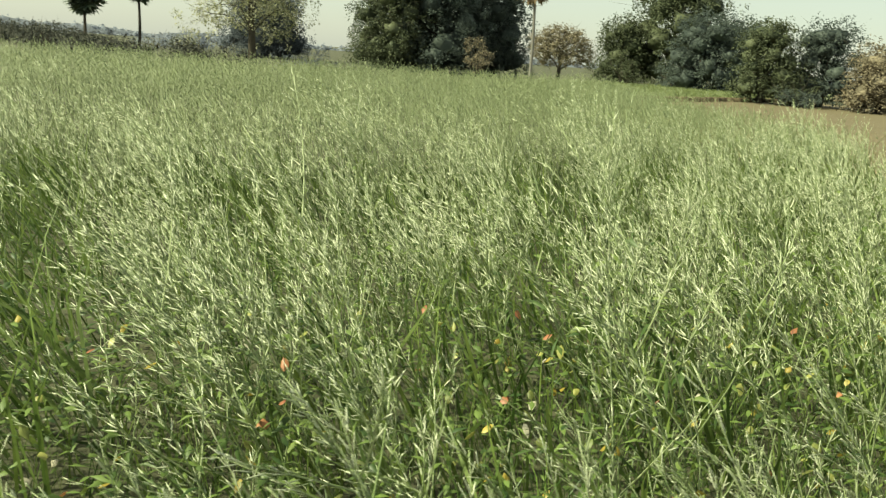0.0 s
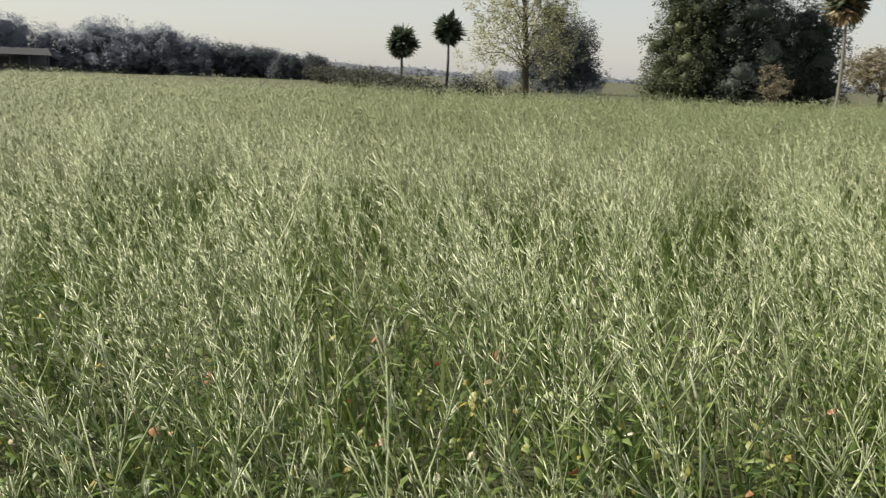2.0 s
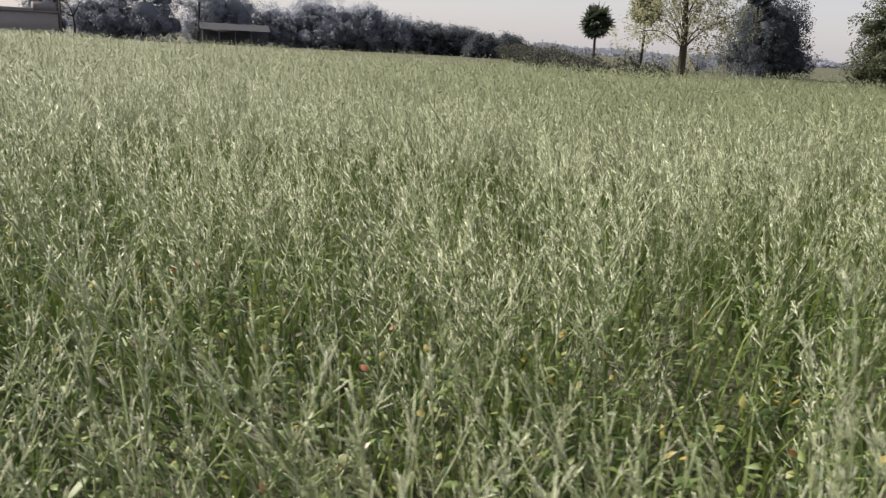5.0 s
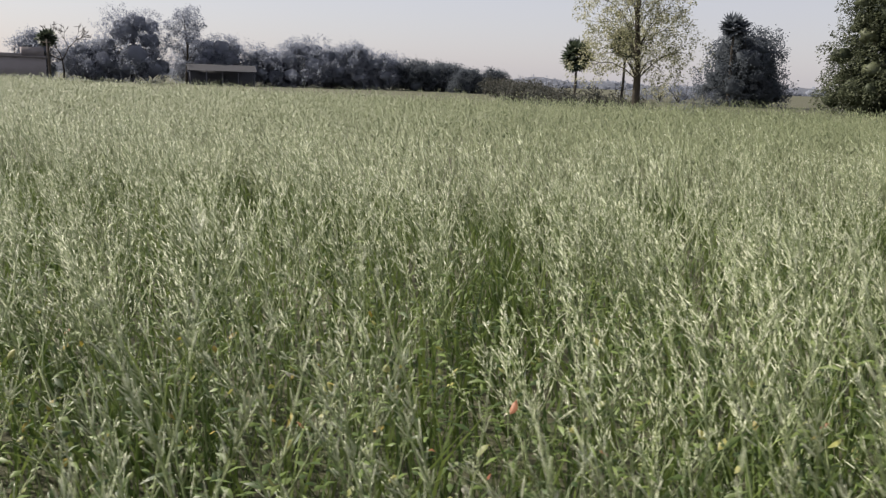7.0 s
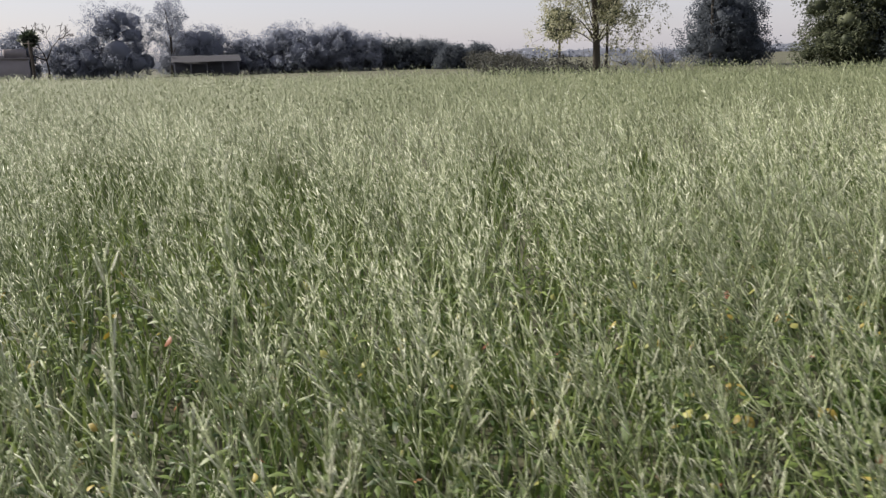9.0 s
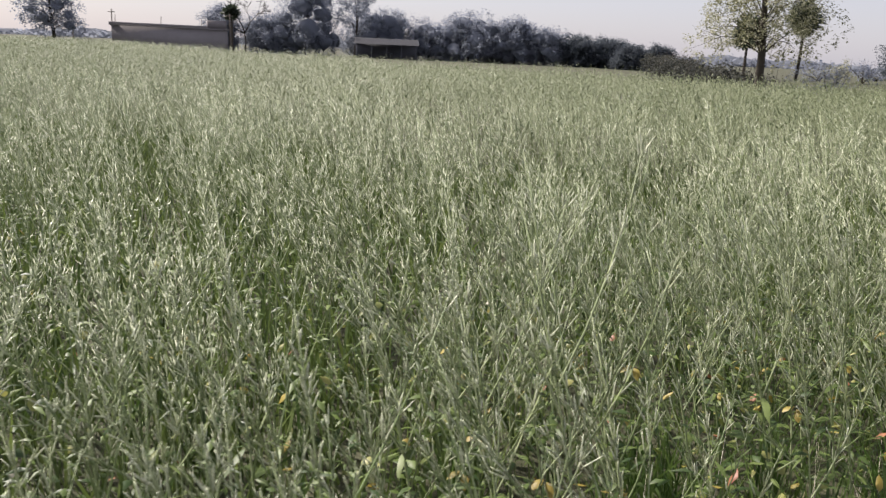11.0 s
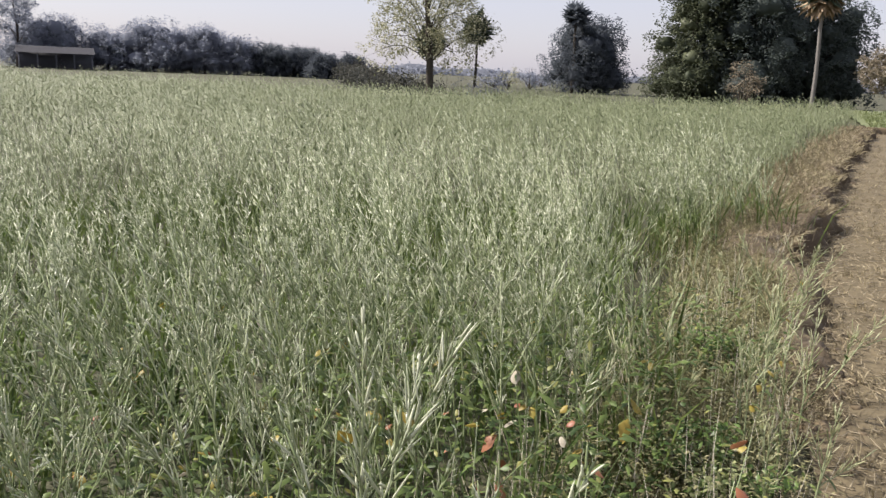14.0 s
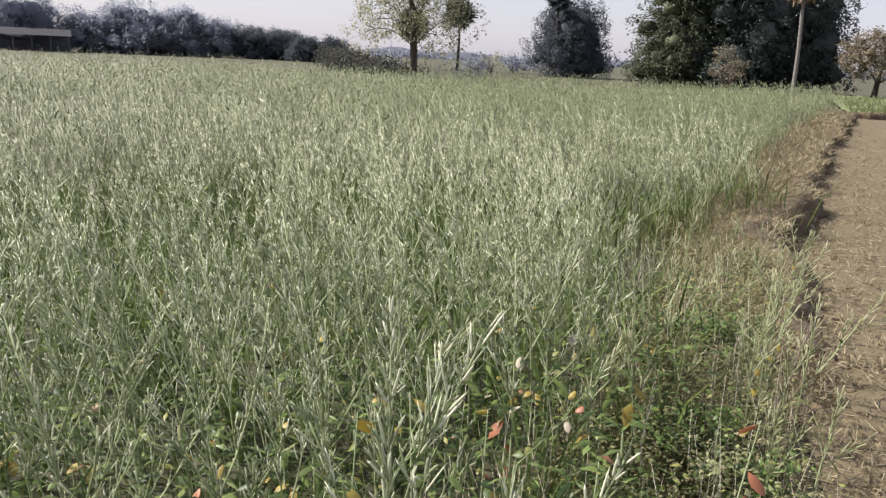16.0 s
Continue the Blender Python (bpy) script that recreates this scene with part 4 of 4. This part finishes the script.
def bush(x, y, height, width, leaf_mat, seed, label, count=900, leaf=0.09, name="bush"):
    rng = np.random.default_rng(seed)
    root = tagged(new(name), label, "bush")
    root.matrix_basis = pose(x, y, 0)
    wood = Soup()
    blobs = []
    for k in range(7):
        ang = k * 2.4 + seed
        o = rng.uniform(0.1, 0.36) * width
        r = width * rng.uniform(0.16, 0.26)
        z = max(r * 0.7, rng.uniform(0.35, 0.9) * height - r * 0.5)
        b = np.array([math.cos(ang) * o, math.sin(ang) * o, z])
        blobs.append((*b, r, min(1.0, height / width)))
        tube(wood, [np.array([0, 0, -0.05]), b * np.array([0.4, 0.4, 0.55]), b], [0.014 * width + 0.002, 0.01 * width + 0.002, 0.004 * width + 0.001], 4)
        e = b + np.array([rng.normal() * 0.25 * r, rng.normal() * 0.25 * r, r * 1.1])
        tube(wood, [b, (b + e) / 2, e], [0.004 * width + 0.001, 0.003 * width + 0.001, 0.001 * width + 0.001], 3)
    tagged(part("woody_stem", wood, BARK, root), kind="stuff")
    part("foliage", crown_leaves(rng, blobs, count, leaf), leaf_mat, root)


# the young tree at the far edge of the crop
tree("young_tree", "slender young tree with sparse pale sunlit leaves at the field edge", -2.47, 29.2, 7.6, 5.6, TREE_PALE, 19000, 0.085, 7, trunk=0.17, bare=0.17, masses=34, lean=-0.012, squash=0.8, gap=0.72, limb_size=0.12)
palm(-7.3, 88.0, 3.9, 2.35, 3, "fan palm standing far behind the field", fronds=44, tall=1.5)
palm(-2.2, 88.0, 5.4, 2.25, 4, "tall fan palm standing far behind the field", lean=(0.02, 0), fronds=44, tall=1.5)
palm(14.5, 37.3, 5.5, 1.6, 5, "leaning palm with a pale trunk and a skirt of dead fronds", lean=(-0.015, 0.0), skirt=True, bark=PALE_BARK, trunk=0.095)
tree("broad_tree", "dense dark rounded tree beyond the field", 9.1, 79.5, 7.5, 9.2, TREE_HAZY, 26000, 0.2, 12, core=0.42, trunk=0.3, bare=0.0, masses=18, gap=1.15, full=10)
# the big dark grove
for i, (x, y, h, w, mat, cnt) in enumerate([(13.9, 57.5, 9.6, 7.4, TREE_MID, 6500), (17.5, 57.0, 12.0, 9.6, TREE_DARK, 9000), (23.2, 58.0, 8.0, 7.6, TREE_DARK, 6500), (15.6, 60.5, 9.6, 7.5, TREE_DARK, 5500), (20.0, 61.0, 9.0, 8.0, TREE_DARK, 5500)]):
    tree("grove_tree", "large dense %s tree in a grove behind the crop" % ("olive-green" if mat is TREE_MID else "dark green"), x, y, h, w, mat, int(cnt * 3.2), 0.18, 20 + i, core=0.4, trunk=0.3, bare=0.0, masses=17, gap=1.15, full=10, group="grove trees")
bush(11.75, 38.6, 2.9, 1.9, TREE_RUST, 5, "yellowish bush before the dark grove", 1500, 0.09)
tree("low_tree", "low spreading tree with thin dusty foliage by the wheat", 24.3, 49.5, 4.3, 5.8, TREE_RUST, 9500, 0.13, 31, core=0.3, trunk=0.2, bare=0.32, masses=16, gap=0.62, limb_size=0.4)
# trees to the right of the grove
for i, (x, y, h, w, mat, b) in enumerate([(41.0, 56.6, 11.0, 11.0, TREE_MID, 0.1), (39.0, 50.6, 6.6, 7.4, TREE_DARK, 0.0), (36.8, 58.5, 6.2, 6.4, TREE_MID, 0.0), (43.5, 51.0, 6.6, 7.0, TREE_DARK, 0.0),
                                          (29.4, 34.8, 5.2, 4.8, TREE_MID, 0.1), (33.0, 33.6, 5.4, 5.6, TREE_DARK, 0.05), (32.0, 29.0, 3.9, 4.2, TREE_RUST, 0.0), (38.0, 28.5, 3.4, 3.2, TREE_DARK, 0.05)]):
    tree("roadside_tree", "%s bushy tree beside the dry field" % {"olive_tree_leaf": "olive-green", "dark_tree_leaf": "dark green", "dusty_tree_leaf": "dusty brownish"}[mat.name], x, y, h, w, mat, 20000 if h > 8 else 9500, 0.2 if h > 6 else 0.14, 40 + i, core=0.38, trunk=0.22, bare=b, masses=15, gap=1.25, full=8, group="roadside trees")
for i, (x, y, h, w) in enumerate([(1.15, 4.95, 0.34, 0.5), (1.3, 4.3, 0.28, 0.42), (0.85, 3.5, 0.26, 0.4), (0.95, 2.55, 0.3, 0.4), (0.5, 2.35, 0.28, 0.36), (1.2, 3.2, 0.22, 0.34), (1.27, 4.0, 0.36, 0.5), (0.86, 2.9, 0.32, 0.48), (0.96, 2.5, 0.3, 0.42)]):
    bush(x, y, h, w, LUSH if i > 5 else GRASS if i % 2 else LEAF, 400 + i, "low leafy %sgreen weed clump on the field margin" % ("deep " if i > 5 else ""), 900 if i > 5 else 420, 0.028, "weed_clump")
for i, (x, y, h, w) in enumerate([(34.5, 55.0, 2.6, 4.4), (38.0, 52.4, 2.4, 4.4), (42.0, 49.6, 2.6, 4.6), (29.0, 31.6, 1.6, 3.0), (29.6, 32.6, 2.2, 3.6), (33.0, 30.6, 2.0, 3.6), (46.0, 50.0, 2.8, 5.0)]):
    bush(x, y, h, w, TREE_DARK if i % 2 else TREE_MID, 430 + i, "thick %s bush below the roadside trees" % ("dark" if i % 2 else "olive-green"), 1700, 0.1, "roadside_bush")
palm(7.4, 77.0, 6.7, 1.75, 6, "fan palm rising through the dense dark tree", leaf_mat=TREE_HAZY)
# far belt of trees
FAR = [(-70.5, 82.0, 5.6, 4.5), (-62.0, 88.5, 8.8, 9.0), (-66.0, 86.0, 5.0, 6.5), (-52.8, 94.0, 6.2, 7.5), (-48.0, 96.3, 5.0, 6.0), (-43.1, 98.5, 6.3, 8.4), (-37.1, 100.8, 6.0, 6.4), (-33.3, 102.0, 4.7, 5.8),
       (-29.3, 103.1, 3.9, 5.2), (-25.2, 104.1, 3.7, 5.4), (-21.5, 100.0, 2.9, 4.0), (-18.6, 103.0, 2.9, 3.6), (-57.5, 97.0, 5.6, 7.0), (-40.0, 104.0, 5.0, 7.0), (-46.0, 103.0, 5.2, 7.5), (-27.5, 109.0, 3.6, 6.0)]
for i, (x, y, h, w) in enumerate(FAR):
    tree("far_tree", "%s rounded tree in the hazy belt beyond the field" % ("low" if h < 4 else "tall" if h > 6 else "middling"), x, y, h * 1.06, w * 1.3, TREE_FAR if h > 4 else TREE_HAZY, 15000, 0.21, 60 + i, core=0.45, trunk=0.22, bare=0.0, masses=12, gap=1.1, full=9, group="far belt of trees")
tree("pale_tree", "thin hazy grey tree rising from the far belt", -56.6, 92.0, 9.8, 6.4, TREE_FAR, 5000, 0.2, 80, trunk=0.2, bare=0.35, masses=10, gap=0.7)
bare_tree(-67.0, 82.0, 8.6, 81, "leafless spreading tree beside the far belt")
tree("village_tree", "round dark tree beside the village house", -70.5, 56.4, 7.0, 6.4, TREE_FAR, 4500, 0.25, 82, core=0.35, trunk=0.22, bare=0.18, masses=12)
palm(-64.6, 76.6, 4.3, 1.5, 83, "squat fan palm beside the village house")
# hedge that runs away from the young tree
rng_h = np.random.default_rng(90)
for i in range(22):
    u = i / 21
    x, y = -3.6 - 13.5 * u + rng_h.normal() * 0.6, 31.0 + 66.0 * u
    h = rng_h.uniform(1.15, 1.6) + 0.9 * u
    bush(x, y, h, rng_h.uniform(2.0, 3.4) + 1.6 * u, HEDGE, 300 + i, "%s dusty dark hedge bush along the far field boundary" % ("taller" if h > 1.9 else "low"), 800, 0.13 + 0.1 * u, "hedge_bush")
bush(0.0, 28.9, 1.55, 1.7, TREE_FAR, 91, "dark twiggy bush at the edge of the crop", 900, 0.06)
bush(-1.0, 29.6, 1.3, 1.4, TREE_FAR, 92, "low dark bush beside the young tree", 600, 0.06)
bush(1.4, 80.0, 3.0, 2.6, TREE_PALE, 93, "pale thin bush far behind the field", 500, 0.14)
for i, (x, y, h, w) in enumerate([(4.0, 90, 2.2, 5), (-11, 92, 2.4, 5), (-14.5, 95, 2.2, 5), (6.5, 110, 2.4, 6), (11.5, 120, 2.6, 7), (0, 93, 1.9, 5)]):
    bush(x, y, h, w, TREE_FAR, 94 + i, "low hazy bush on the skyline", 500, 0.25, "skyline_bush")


# ======== village ========
def box(soup, x0, x1, y0, y1, z0, z1):
    v = [(x, y, z) for x in (x0, x1) for y in (y0, y1) for z in (z0, z1)]
    soup.add(v, [[0, 1, 3, 2], [4, 6, 7, 5], [0, 4, 5, 1], [2, 3, 7, 6], [0, 2, 6, 4], [1, 5, 7, 3]])


def house(x, y, turn):
    root = tagged(new("village_house"), "long low plastered house with a flat parapet roof", "house")
    root.matrix_basis = pose(x, y, 0, 0, 0, turn)
    w = Soup()
    box(w, -6, 6, -2.5, -2.3, 0, 2.5), box(w, -6, 6, 2.3, 2.5, 0, 2.5), box(w, -6, -5.8, -2.3, 2.3, 0, 2.5), box(w, 5.8, 6, -2.3, 2.3, 0, 2.5)
    part("wall", w, PLASTER, root)
    r = Soup()
    box(r, -6.2, 6.2, -2.7, 2.7, 2.5, 2.62)
    part("roof", r, PLASTER, root)
    p = Soup()
    box(p, -6.2, 3.8, -2.7, -2.55, 2.62, 2.85)
    part("parapet", p, PLASTER, root)
    b = Soup()
    box(b, 3.9, 5.9, -2.4, 0.2, 2.62, 3.5)
    part("stair_room", b, PLASTER, root)
    for px in (-5.6, -1.0, 3.2, 5.5):
        s = Soup()
        tube(s, [(px, -2.2, 2.6), (px + 0.05, -2.2, 3.6)], [0.04, 0.03], 5)
        part("rebar_post", s, POLE, root)


def shed(x, y, turn):
    root = tagged(new("shed"), "long open farm shed with a dull grey roof", "shed")
    root.matrix_basis = pose(x, y, 0, 0, 0, turn)
    r = Soup()
    n = 40
    xs = np.linspace(-4, 4, n)
    for side, (ya, yb) in enumerate(((-2.4, 0.0), (0.0, 2.4))):
        za, zb = (1.75, 2.5) if side == 0 else (2.5, 1.75)
        wav = 0.03 * (np.arange(n) % 2)
        v = np.concatenate([np.stack([xs, np.full(n, ya), za + wav], 1), np.stack([xs, np.full(n, yb), zb + wav], 1)])
        k = np.arange(n - 1)
        r.add(v, np.stack([k, k + 1, n + k + 1, n + k], 1))
    part("roof", r, ROOFING, root, "dull grey corrugated roof")
    b = Soup()
    box(b, -3.9, 3.9, 2.0, 2.15, 0, 1.8)
    part("back_wall", b, SHED_WALL, root)
    for px in np.linspace(-3.7, 3.7, 5):
        p = Soup()
        tube(p, [(px, -2.1, 0), (px, -2.1, 1.82)], [0.08, 0.07], 6)
        part("post", p, SHED_WALL, root)


house(-66.5, 68.5, 44)
shed(-50.0, 88.5, 30)
for x, y, h in ((-73.0, 61.0, 4.6), (-70.5, 64.0, 4.2), (-61.5, 72.5, 4.4), (-80.0, 47.0, 4.5)):
    root = tagged(new("utility_pole"), "thin wooden utility pole near the village", "pole", "utility poles")
    root.matrix_basis = pose(x, y, 0)
    s, c = Soup(), Soup()
    tube(s, [(0, 0, -0.1), (0, 0, h / 2), (0.03, 0, h)], [0.09, 0.08, 0.06], 7)
    tube(c, [(-0.5, 0, h - 0.3), (0.5, 0, h - 0.3)], [0.04, 0.04], 5)
    part("shaft", s, POLE, root)
    part("crossarm", c, POLE, root)


def far_woods():
    """Low woods on the horizon all round."""
    rng = np.random.default_rng(99)
    s = Soup()
    m = 720
    a = np.arange(m) * 2 * math.pi / m
    top = 2.0 + 0.8 * np.sin(a * 9) + 0.7 * np.sin(a * 23 + 1) + 0.5 * np.sin(a * 57) + rng.uniform(-0.5, 0.5, m)
    ring = [np.stack([q * np.cos(a), 10 + q * np.sin(a), np.maximum(z, 0.3) if k else z], 1) for k, (q, z) in enumerate(((300, 0 * a - 0.2), (303, top * 0.6), (308, top), (316, top * 0.7), (322, 0 * a)))]
    i, j = np.meshgrid(np.arange(4), np.arange(m), indexing="ij")
    s.add(np.concatenate(ring), np.stack([i * m + j, i * m + (j + 1) % m, (i + 1) * m + (j + 1) % m, (i + 1) * m + j], -1).reshape(-1, 4))
    n = 9000
    a = rng.uniform(0, 2 * math.pi, n)
    r = rng.uniform(296, 302, n)
    top = 2.0 + 0.8 * np.sin(a * 9) + 0.7 * np.sin(a * 23 + 1) + 0.5 * np.sin(a * 57)
    z = rng.uniform(0, 1, n) * np.maximum(top, 1.5)
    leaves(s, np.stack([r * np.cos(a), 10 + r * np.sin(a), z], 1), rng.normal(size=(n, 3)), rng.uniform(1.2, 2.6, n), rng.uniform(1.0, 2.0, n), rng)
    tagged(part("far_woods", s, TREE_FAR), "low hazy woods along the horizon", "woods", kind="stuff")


far_woods()


# ======== sway in the wind ========
def gust(t):
    """Lean towards -x in degrees."""
    return float(np.interp(t, [0, 0.8, 1.6, 2.6, 4, 5.2, 7, 8, 9, 10.5, 12, 13.5, 16], [31, 27, 15, 6, 1, -2, 6, 10, 7, 4, 4, 1, 0]))


def motions():
    for item in SWAYING:
        ob, x, y, z, turn, strength, phase = item[:7]
        lean = item[7] if len(item) > 7 else (0, 0)
        rows = []
        for k in range(33):
            t = k * 0.5
            calm = 1.0 if t < 11 else 0.55
            u = x * 0.5 - y * 0.25 + phase
            ry = -strength * (gust(t) + calm * (3.2 * math.sin(3.1 * t + u * 2) + 1.2 * math.sin(5.3 * t + u * 5)))
            rx = strength * calm * 1.8 * math.sin(2.4 * t + u * 3 + 1)
            m = Matrix.Translation((x, y, z)) @ Euler((radians(rx + lean[0]), radians(ry + lean[1]), 0)).to_matrix().to_4x4() @ Matrix.Rotation(radians(turn), 4, "Z")
            rows.append((t, m))
        walk(ob, rows)


motions()
